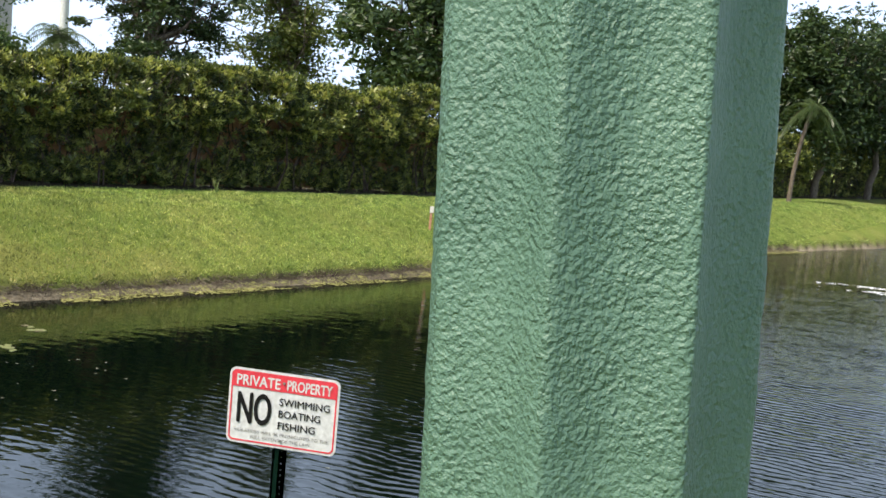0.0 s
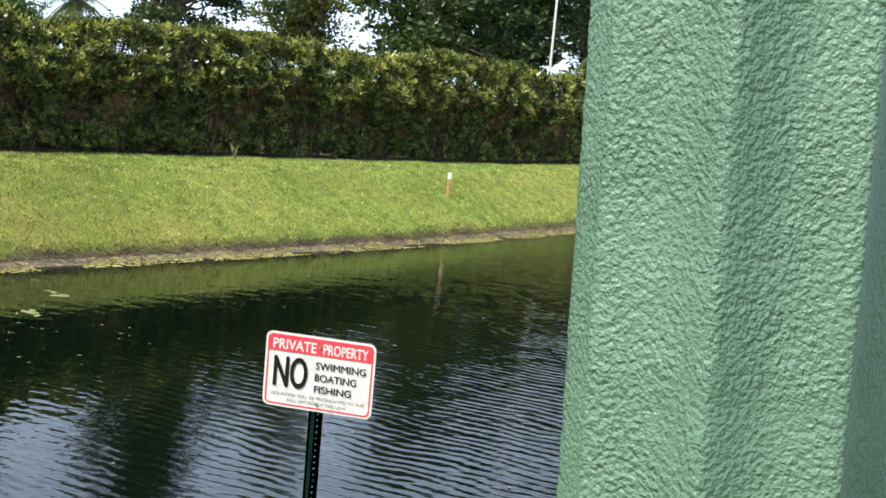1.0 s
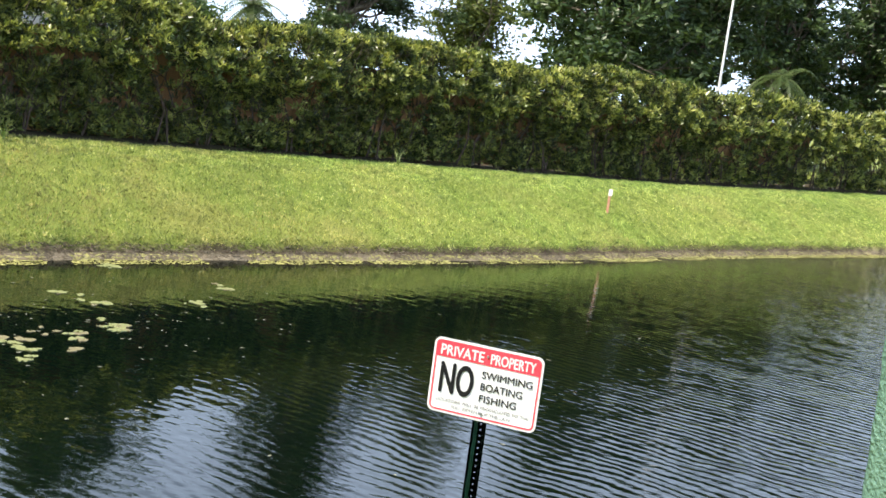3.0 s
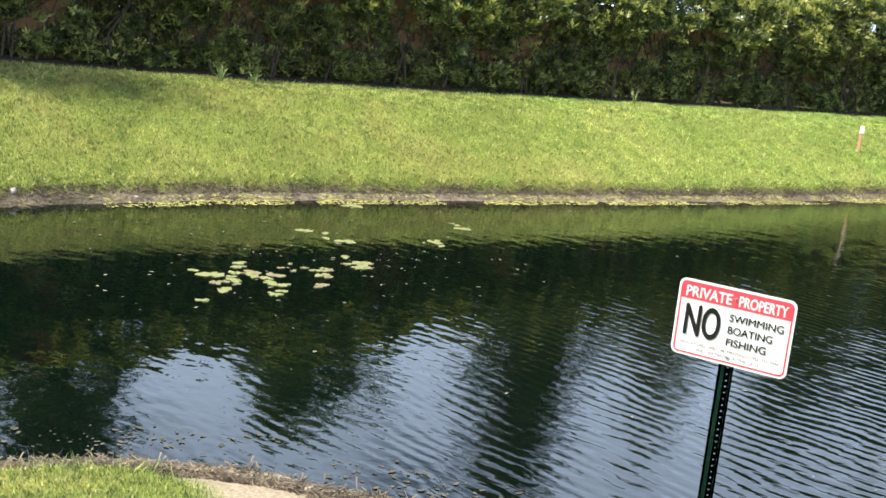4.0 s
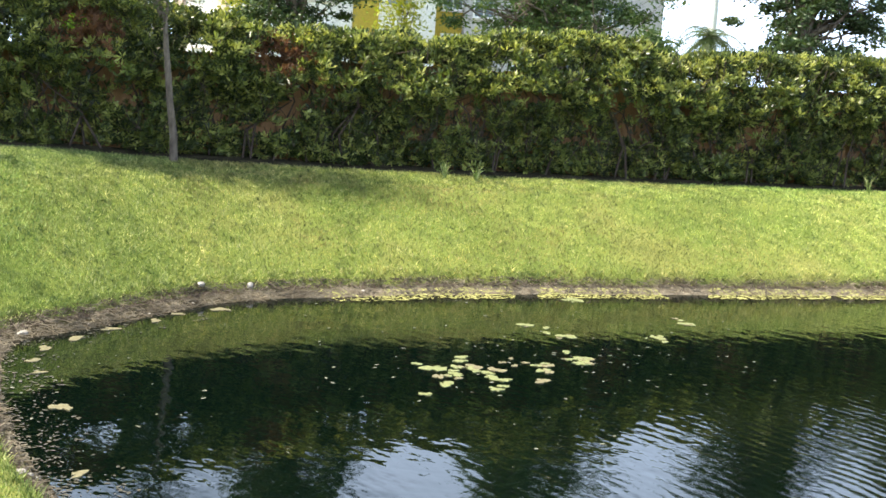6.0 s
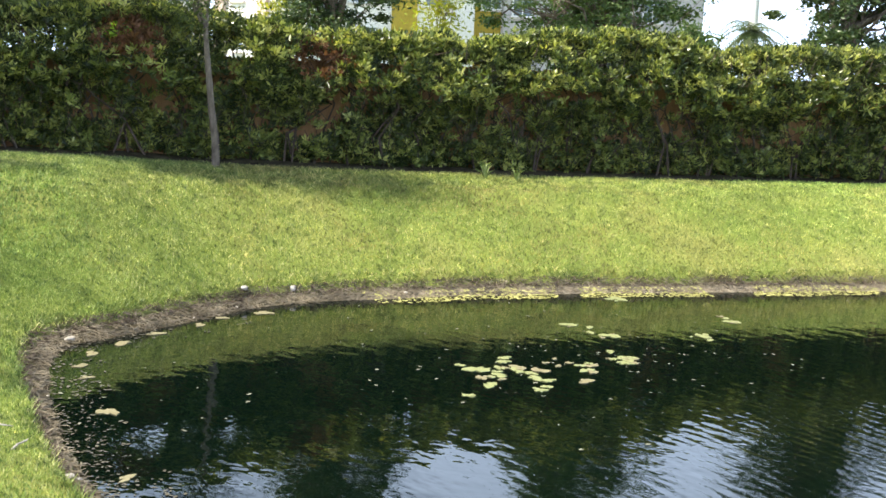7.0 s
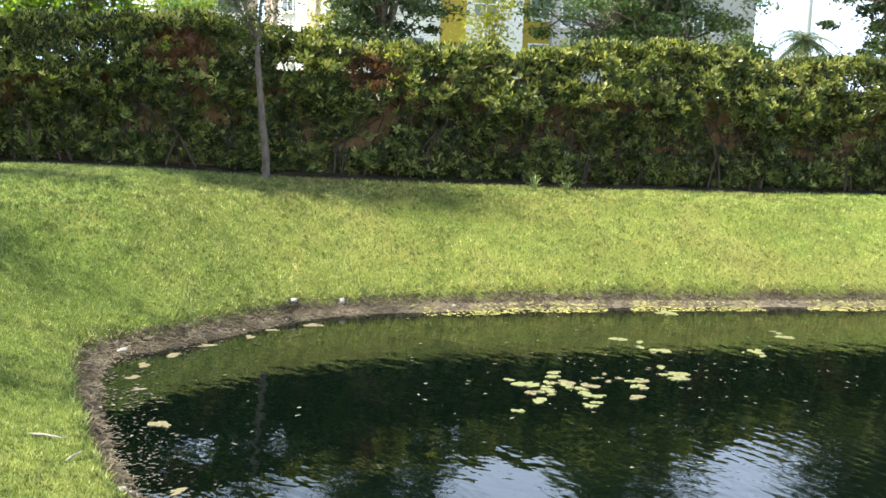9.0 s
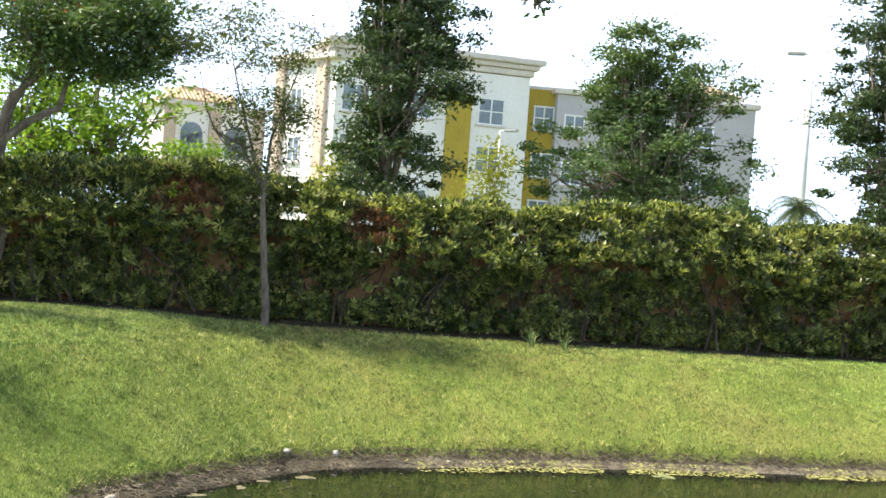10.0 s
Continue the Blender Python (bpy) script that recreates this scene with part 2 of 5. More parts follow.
M_GROUND = ground_material()
M_WATER = water_material()
M_POLE = pole_material()
M_GRASS = grass_material()
M_HEDGE = foliage("hedge_leaves", [(0.0, (0.022, 0.036, 0.013)), (0.40, (0.066, 0.092, 0.028)), (0.66, (0.20, 0.24, 0.068)), (1.0, (0.46, 0.46, 0.16))], 0.34, 0.30, 1.6)
M_HEDGE_BROWN = foliage("scorched_leaves", [(0.0, (0.10, 0.045, 0.02)), (1.0, (0.22, 0.10, 0.05))], 0.25, 0.6)
M_OAK = foliage("dark_oak_leaves", [(0.0, (0.022, 0.042, 0.016)), (0.7, (0.052, 0.088, 0.032)), (1.0, (0.11, 0.15, 0.06))], 0.25, 0.4)
M_TREE = foliage("green_tree_leaves", [(0.0, (0.042, 0.078, 0.030)), (0.7, (0.088, 0.145, 0.052)), (1.0, (0.16, 0.21, 0.085))], 0.3, 0.4)
M_BRIGHT = foliage("bright_green_leaves", [(0.0, (0.09, 0.17, 0.025)), (0.7, (0.17, 0.27, 0.04)), (1.0, (0.26, 0.35, 0.07))], 0.55, 0.4)
M_YELLOW = foliage("yellow_green_leaves", [(0.0, (0.16, 0.18, 0.02)), (0.7, (0.28, 0.29, 0.04)), (1.0, (0.38, 0.36, 0.06))], 0.45, 0.4)
M_SPARSE = foliage("grey_green_leaves", [(0.0, (0.05, 0.072, 0.025)), (0.7, (0.10, 0.13, 0.04)), (1.0, (0.18, 0.20, 0.06))], 0.35, 0.45)
M_PALM = foliage("palm_leaflets", [(0.0, (0.035, 0.065, 0.02)), (1.0, (0.09, 0.12, 0.045))], 0.3, 0.4)
M_BARK = surface("grey_bark", (0.058, 0.042, 0.031), (0.23, 0.185, 0.14), 13.0, 0.9, 40.0, 0.6, 0.01, (1, 1, 0.35))
M_STEM = surface("hedge_stems", (0.035, 0.024, 0.017), (0.10, 0.066, 0.046), 8.0, 0.9)
M_FENCE = surface("brown_fence_boards", (0.25, 0.125, 0.050), (0.40, 0.22, 0.10), 2.0, 0.85, 30.0, 0.4, 0.004, (3, 3, 0.4))
M_PAD = surface("lily_pad", (0.15, 0.18, 0.065), (0.28, 0.29, 0.13), 4.0, 0.55, 30.0, 0.2)
M_DRYPAD = surface("yellowed_pad", (0.13, 0.12, 0.06), (0.25, 0.22, 0.125), 5.0, 0.7, 30.0, 0.2)
M_SCUM = surface("algae_scum", (0.22, 0.22, 0.06), (0.44, 0.42, 0.15), 3.0, 0.8, 25.0, 0.4)
M_DEBRIS = surface("floating_debris", (0.11, 0.115, 0.08), (0.26, 0.26, 0.19), 2.0, 0.6)
M_FILM = surface("dusty_film", (0.040, 0.038, 0.028), (0.115, 0.105, 0.08), 2.5, 0.7)
M_SCUMBROWN = surface("brown_scum", (0.03, 0.028, 0.017), (0.10, 0.09, 0.06), 2.0, 0.7)
M_LITTER = surface("dry_litter", (0.04, 0.032, 0.023), (0.26, 0.22, 0.155), 2.5, 0.9)
M_STONE = surface("pale_stone", (0.26, 0.235, 0.20), (0.50, 0.47, 0.42), 9.0, 0.85, 50.0, 0.5)
M_SIGNWHITE = surface("white_sign_face", (0.58, 0.58, 0.60), (0.64, 0.64, 0.65), 6.0, 0.38, 40.0, 0.03, 0.001)
M_SIGNRED = surface("red_sign_print", (0.62, 0.035, 0.06), (0.70, 0.05, 0.075), 6.0, 0.4, 40.0, 0.03, 0.001)
M_SIGNBLACK = surface("black_sign_print", (0.006, 0.006, 0.007), (0.011, 0.011, 0.012), 6.0, 0.6, 40.0, 0.03, 0.001, None, 0.0, 0.15)
M_SIGNGREY = surface("faded_grey_print", (0.10, 0.10, 0.10), (0.16, 0.155, 0.155), 6.0, 0.45, 40.0, 0.03, 0.001)
M_POST = surface("green_post_enamel", (0.030, 0.105, 0.064), (0.05, 0.15, 0.092), 7.0, 0.35, 50.0, 0.1, 0.001)
M_STEEL = surface("zinc_bolt", (0.35, 0.35, 0.36), (0.5, 0.5, 0.5), 20.0, 0.4, 90.0, 0.1, 0.001, None, 0.9)
M_STUCCO_W = surface("white_stucco", (0.72, 0.69, 0.69), (0.80, 0.77, 0.77), 0.5, 0.9, 12.0, 0.15)
M_STUCCO_B = surface("beige_stucco", (0.46, 0.36, 0.30), (0.54, 0.43, 0.36), 0.5, 0.9, 12.0, 0.15)
M_STUCCO_O = surface("olive_yellow_stucco", (0.36, 0.26, 0.035), (0.44, 0.32, 0.05), 0.5, 0.9, 12.0, 0.15)
M_STUCCO_G = surface("grey_stucco", (0.40, 0.375, 0.40), (0.47, 0.445, 0.47), 0.5, 0.9, 12.0, 0.15)
M_CORNICE = surface("cream_cornice", (0.56, 0.50, 0.48), (0.63, 0.57, 0.55), 0.5, 0.85, 12.0, 0.15)
M_ROOFTILE = surface("clay_roof_tile", (0.42, 0.30, 0.19), (0.60, 0.47, 0.33), 1.2, 0.85, 10.0, 0.4)
M_GLASS = surface("dark_window_glass", (0.10, 0.13, 0.16), (0.20, 0.24, 0.28), 0.8, 0.08, 6.0, 0.0)
M_FRAME = surface("white_window_frame", (0.72, 0.72, 0.72), (0.8, 0.8, 0.8), 3.0, 0.5)
M_LAMP = surface("pale_lamp_pole", (0.62, 0.62, 0.62), (0.72, 0.72, 0.72), 1.0, 0.5, 20.0, 0.1)
M_LAMPHEAD = surface("grey_lamp_head", (0.28, 0.28, 0.28), (0.36, 0.36, 0.36), 1.0, 0.5, 20.0, 0.1)
M_STAKEWOOD = surface("orange_painted_stake", (0.42, 0.19, 0.11), (0.55, 0.31, 0.21), 6.0, 0.8)
M_STAKEPLATE = surface("pale_tag", (0.62, 0.58, 0.55), (0.75, 0.72, 0.70), 6.0, 0.6)
M_FOAM = surface("white_froth", (0.70, 0.74, 0.78), (0.85, 0.88, 0.9), 2.0, 0.6)
M_FLOWER = surface("red_flower", (0.5, 0.06, 0.03), (0.65, 0.12, 0.05), 6.0, 0.6)

# ---- mesh helpers ----


def mesh_from(name, verts, faces, mat, smooth=False):
    me = bpy.data.meshes.new(name)
    me.from_pydata(np.asarray(verts, float).tolist(), [], faces if isinstance(faces, list) else faces.tolist())
    me.materials.append(mat)
    if smooth:
        me.polygons.foreach_set("use_smooth", [True] * len(me.polygons))
    me.update()
    return me


def part(name, bm, mat, parent, label=""):
    """Links a bmesh, or a ready mesh, as one object under parent (None: top level)."""
    if isinstance(bm, bmesh.types.BMesh):
        me = bpy.data.meshes.new(name)
        bm.to_mesh(me)
        bm.free()
        me.materials.append(mat)
    else:
        me = bm
    ob = new(name, me)
    if parent is not None:
        ob.parent = parent
    if label:
        ob["label"] = label
    return ob


def empty_thing(name, loc, label, category, group="", kind="", rz=0.0):
    ob = new(name)
    ob.matrix_world = pose(*loc, 0, 0, rz)
    bpy.context.view_layer.update()
    return tagged(ob, label, category, group, kind)


def box(bm, cx, cy, cz, sx, sy, sz, bevel=0.0):
    r = bmesh.ops.create_cube(bm, size=1.0, matrix=Matrix.Translation((cx, cy, cz)) @ Matrix.Diagonal((sx, sy, sz, 1)))
    if bevel:
        edges = list({e for v in r["verts"] for e in v.link_edges})
        bmesh.ops.bevel(bm, geom=edges, offset=bevel, segments=2, affect="EDGES")
    return bm


def tube_arrays(points, radii, sides=7):
    """Rings along a line of points; closed at the tip."""
    pts = [Vector(p) for p in points]
    verts, faces = [], []
    for i, p in enumerate(pts):
        d = (pts[min(i + 1, len(pts) - 1)] - pts[max(i - 1, 0)]).normalized()
        u = d.cross(Vector((0.31, 0.94, 0.12))).normalized()
        v = d.cross(u)
        for k in range(sides):
            a = 2 * math.pi * k / sides
            verts.append(tuple(p + (u * math.cos(a) + v * math.sin(a)) * radii[i]))
    for i in range(len(pts) - 1):
        for k in range(sides):
            a, b = i * sides + k, i * sides + (k + 1) % sides
            faces.append((a, b, b + sides, a + sides))
    faces.append(tuple(range((len(pts) - 1) * sides, len(pts) * sides)))
    return verts, faces


def join_arrays(lots):
    verts, faces = [], []
    for v, f in lots:
        n = len(verts)
        verts.extend(v)
        faces.extend(tuple(i + n for i in q) for q in f)
    return verts, faces


def leaves_arrays(rng, centres, length, width, up=0.35, spread=0.35):
    """Folded leaves of four corners at the centres; each one turned its own way."""
    n = len(centres)
    d = rng.normal(size=(n, 3))
    d[:, 2] = d[:, 2] * 0.6 + up
    d /= np.linalg.norm(d, axis=1)[:, None]
    s = np.cross(d, rng.normal(size=(n, 3)))
    s /= np.linalg.norm(s, axis=1)[:, None] + 1e-9
    nrm = np.cross(d, s)
    L = length * (1 + spread * rng.uniform(-1, 1, n))[:, None]
    W = width * (1 + spread * rng.uniform(-1, 1, n))[:, None]
    c = np.asarray(centres)
    a = c - d * L * 0.5
    b = c + s * W * 0.5 + nrm * W * 0.18
    t = c + d * L * 0.5
    e = c - s * W * 0.5 + nrm * W * 0.18
    verts = np.stack([a, b, t, e], 1).reshape(-1, 3)
    i = np.arange(n)[:, None] * 4
    faces = np.concatenate([np.hstack([i, i + 1, i + 2]), np.hstack([i, i + 2, i + 3])], 0)
    return verts, faces


# ---- the ground and the pond ----
POND = np.array([
    (-10.75, 5.25), (-10.75, 6.3), (-11.0, 7.3), (-11.1, 8.2), (-10.65, 9.6), (-9.6, 11.8), (-7.9, 14.6), (-5.05, 19.4), (-1.4, 27.0), (3.9, 35.7), (7.6, 41.3), (22, 64), (48, 70),
    (62, 40), (40, 18), (14, 9.6), (4, 6.9), (-0.5, 5.75), (-2.4, 5.45), (-3.7, 5.12), (-4.6, 4.72), (-5.05, 4.35), (-5.5, 3.75), (-6.1, 3.46), (-6.9, 3.62), (-7.7, 3.80), (-8.6, 4.14), (-9.7, 4.6)])
HEDGE_A, HEDGE_B = np.array((-15.35, 7.55)), np.array((-4.87, 27.98))
HEDGE_DIR = (HEDGE_B - HEDGE_A) / np.linalg.norm(HEDGE_B - HEDGE_A)
HEDGE_NRM = np.array((-HEDGE_DIR[1], HEDGE_DIR[0]))


def smooth_ring(p, rounds=2):
    for _ in range(rounds):
        q = np.roll(p, -1, 0)
        p = np.stack([p * 0.75 + q * 0.25, p * 0.25 + q * 0.75], 1).reshape(-1, 2)
    return p


POND = smooth_ring(POND)


def shore_distance(x, y):
    """Metres from the waterline: positive on land, negative over water."""
    x, y = np.asarray(x, float), np.asarray(y, float)
    best = np.full(x.shape, 1e9)
    inside = np.zeros(x.shape, bool)
    for a, b in zip(POND, np.roll(POND, -1, 0)):
        e = b - a
        k = np.clip(((x - a[0]) * e[0] + (y - a[1]) * e[1]) / (e @ e), 0, 1)
        best = np.minimum(best, np.hypot(x - a[0] - k * e[0], y - a[1] - k * e[1]))
        cross = ((a[1] > y) != (b[1] > y))
        with np.errstate(divide="ignore", invalid="ignore"):
            inside ^= cross & (x < (b[0] - a[0]) * (y - a[1]) / (b[1] - a[1] + 1e-12) + a[0])
    return np.where(inside, -best, best)


def wobble(x, y):
    return 0.5 * np.sin(1.9 * x + 0.7 * y) * np.sin(2.3 * y - 0.6 * x) + 0.3 * np.sin(4.7 * x + 1.3) * np.sin(5.3 * y + 2.1) + 0.2 * np.sin(11.3 * x) * np.sin(9.7 * y)


def far_side(x, y):
    """1 on the bank below the hedge, 0 on the near bank."""
    off = (x - HEDGE_A[0]) * HEDGE_NRM[0] + (y - HEDGE_A[1]) * HEDGE_NRM[1]
    return np.clip((off + 7.5) / 3.0, 0, 1)


def bank_distance(x, y):
    """Distance from the waterline, stretched on land where the bare bank is narrow."""
    x, y = np.asarray(x, float), np.asarray(y, float)
    d = shore_distance(x, y)
    narrow = (1 - far_side(x, y)) * np.clip((-5.4 - x) / 0.8, 0, 1)
    edge = 0.44 - 0.25 * narrow - 0.13 * far_side(x, y) * np.clip((y - 10.0) / 4.0, 0, 1)
    return d + (0.44 - edge) * np.clip(d / edge, 0, 1) + 0.07 * (1 - 0.4 * narrow) * wobble(x, y)


def ground_height(x, y):
    x, y = np.asarray(x, float), np.asarray(y, float)
    d = bank_distance(x, y)
    k = far_side(x, y)
    along = (x - HEDGE_A[0]) * HEDGE_DIR[0] + (y - HEDGE_A[1]) * HEDGE_DIR[1]
    top = np.interp(along, [-8, 0, 3, 8, 16, 24, 60], [1.62, 1.50, 1.38, 1.26, 1.18, 1.10, 1.2])
    far = np.interp(d, [-3, 0, 0.32, 0.46, 1.2, 2.2, 3.0, 4.5], [-1, 0, 0.09, 0.24, 0.52, 0.90, 1.0, 1.02])
    far = np.where(d > 0.46, 0.24 + (far - 0.24) / 0.76 * (top - 0.24), far)
    near = np.interp(d, [-3, 0, 0.35, 0.5, 2.0, 4.0, 6.5, 9.0], [-1, 0, 0.07, 0.14, 0.47, 0.95, 1.42, 1.5])
    z = far * k + near * (1 - k)
    return z + np.where(d > 0.2, 0.02 * wobble(x * 0.7, y * 0.7), 0)


def build_ground():
    xs = np.concatenate([-np.geomspace(1500, 20.4, 18), np.arange(-20, 9, 0.105), np.geomspace(9.3, 70, 46), np.geomspace(85, 1500, 10)])
    ys = np.concatenate([-np.geomspace(1500, 6, 14), np.arange(-4, 30, 0.11), np.geomspace(30.3, 80, 70), np.geomspace(95, 1500, 10)])
    X, Y = np.meshgrid(xs, ys)
    Z = ground_height(X, Y)
    nx, ny = len(xs), len(ys)
    i = (np.arange(ny - 1)[:, None] * nx + np.arange(nx - 1)[None, :]).ravel()
    faces = np.stack([i, i + 1, i + nx + 1, i + nx], 1)
    me = mesh_from("ground", np.stack([X.ravel(), Y.ravel(), Z.ravel()], 1), faces, M_GROUND, True)
    d = bank_distance(X, Y).ravel()
    off = ((X - HEDGE_A[0]) * HEDGE_NRM[0] + (Y - HEDGE_A[1]) * HEDGE_NRM[1]).ravel() + 0.08 * wobble(X * 2, Y * 2).ravel()
    sand = np.clip((X.ravel() + 6.6) / 1.2, 0, 1) * (1 - far_side(X, Y).ravel())
    tan = 0.75 * far_side(X, Y).ravel() * np.clip((Y.ravel() - 8.0) / 2.5, 0, 1) * np.clip((0.25 - d) / 0.05, 0, 1) * np.clip(0.8 + wobble(X * 0.9, Y * 0.9).ravel(), 0, 1)
    sand = np.maximum(sand, tan)
    soil = np.clip((0.40 + 0.60 * np.clip((X.ravel() + 4.5) / 0.9, 0, 1) * (1 - far_side(X, Y).ravel()) - d + 0.12 * wobble(X * 1.7, Y * 1.7).ravel()) / 0.14, 0, 1)
    soil = np.maximum(soil, np.clip((off + 0.22) / 0.15, 0, 1) * np.clip((3.5 - off) / 0.5, 0, 1))
    at = me.attributes.new("soil", "FLOAT", "POINT")
    at.data.foreach_set("value", soil.astype(np.float32))
    at = me.attributes.new("sand", "FLOAT", "POINT")
    at.data.foreach_set("value", sand.astype(np.float32))
    return tagged(new("ground", me), "sloping mown lawn with a bare muddy edge", "ground", kind="structure")


build_ground()


def build_water():
    lo, hi = POND.min(0) - 0.6, POND.max(0) + 0.6
    verts = [(lo[0], lo[1], 0), (hi[0], lo[1], 0), (hi[0], hi[1], 0), (lo[0], hi[1], 0)]
    me = mesh_from("water", verts, [(0, 1, 2, 3)], M_WATER)
    return tagged(new("water", me), "dark green pond water with small ripples", "water", kind="structure")


build_water()
rng = np.random.default_rng(7)


def blades(name, xy, height, width, mat, label, lean=0.5, category="grass"):
    """Many upright blades, one triangle each, rooted in the ground."""
    n = len(xy)
    z = ground_height(xy[:, 0], xy[:, 1]) - 0.005
    root = np.column_stack([xy, z])
    a = rng.uniform(0, 2 * np.pi, n)
    h = height * rng.uniform(0.5, 1.3, n)
    w = width * rng.uniform(0.7, 1.3, n)
    side = np.column_stack([np.cos(a), np.sin(a), np.zeros(n)]) * w[:, None] * 0.5
    b = rng.uniform(0, 2 * np.pi, n)
    tip = root + np.column_stack([np.cos(b) * lean * h, np.sin(b) * lean * h, h])
    verts = np.stack([root - side, root + side, tip], 1).reshape(-1, 3)
    faces = np.arange(3 * n).reshape(-1, 3)
    return tagged(new(name, mesh_from(name, verts, faces, mat)), label, category, kind="stuff")


def scatter_grass(n, a0, a1, o0, o1, dmin, omax, thin=1.0):
    """Spots on the lawn in a strip along the hedge line, between two offsets from it."""
    a, o = a0 + (a1 - a0) * rng.uniform(0, 1, n) ** thin, rng.uniform(o0, o1, n)
    p = HEDGE_A + a[:, None] * HEDGE_DIR + o[:, None] * HEDGE_NRM
    d = bank_distance(p[:, 0], p[:, 1])
    d = d - 0.55 * np.clip((p[:, 0] + 4.5) / 0.9, 0, 1) * (1 - far_side(p[:, 0], p[:, 1]))
    keep = (d > dmin + 0.10 * rng.uniform(-1, 1, n)) & (d < 5.0) & (o < omax + 0.25 * rng.uniform(-1, 1, n) ** 3)
    return p[keep]


lawn = [scatter_grass(640000, -7, 48, -4.0, 0.2, 0.35, -0.12, 1.9), scatter_grass(560000, -8, 3, -13.0, -4.0, 0.36, -0.1)]
blades("lawn_grass", lawn[0], 0.042, 0.012, M_GRASS, "short bright green lawn grass with yellowish patches")
blades("lawn_grass", lawn[1], 0.034, 0.0085, M_GRASS, "short mown lawn grass at the pond's end")
fringe = scatter_grass(900000, -8, 40, -13.0, -2.0, 0.32, -0.1)
fringe = fringe[np.abs(bank_distance(fringe[:, 0], fringe[:, 1]) - 0.41) < 0.06]
blades("bank_fringe", fringe[:60000], 0.075, 0.010, M_GRASS, "longer grass that hangs over the bank's edge", 0.9)

# ---- the hedge and the fence behind it ----


def hedge_point(along, off):
    p = HEDGE_A + HEDGE_DIR * along + HEDGE_NRM * off
    return float(p[0]), float(p[1])


def rosettes(cen, leaf, per=8):
    """Whorls of oval leaves round each shoot tip, which points outwards and up."""
    n = len(cen)
    ax = rng.normal(0, 0.6, (n, 3)) + (0, -0.6, 0.9)
    ax /= np.linalg.norm(ax, axis=1)[:, None]
    e1 = np.cross(ax, rng.normal(size=(n, 3)))
    e1 /= np.linalg.norm(e1, axis=1)[:, None]
    e2 = np.cross(ax, e1)
    size = leaf * rng.uniform(0.65, 1.3, n)
    root = cen - ax * size[:, None] * 0.2
    V, F = [root[:, None, :]], []
    step = 1 + 3 * per
    i = np.arange(n)[:, None] * step
    for k in range(per):
        a = (2.4 * k + rng.uniform(-0.3, 0.3, n))[:, None]
        out = e1 * np.cos(a) + e2 * np.sin(a)
        side = -e1 * np.sin(a) + e2 * np.cos(a)
        lift = (0.25 + 1.5 * k / per + rng.uniform(-0.4, 0.4, n))[:, None]
        d = out + ax * lift
        d /= np.linalg.norm(d, axis=1)[:, None]
        nr = np.cross(side, d)
        L = size[:, None] * rng.uniform(0.6, 1.3, (n, 1))
        V.append(np.stack([root + d * L * 0.6 + side * L * 0.15 + nr * L * 0.05, root + d * L, root + d * L * 0.6 - side * L * 0.15 + nr * L * 0.05], 1))
        q = i + 1 + 3 * k
        F += [np.hstack([i, q, q + 1]), np.hstack([i, q + 1, q + 2])]
    return np.concatenate(V, 1).reshape(-1, 3), np.concatenate(F, 0)


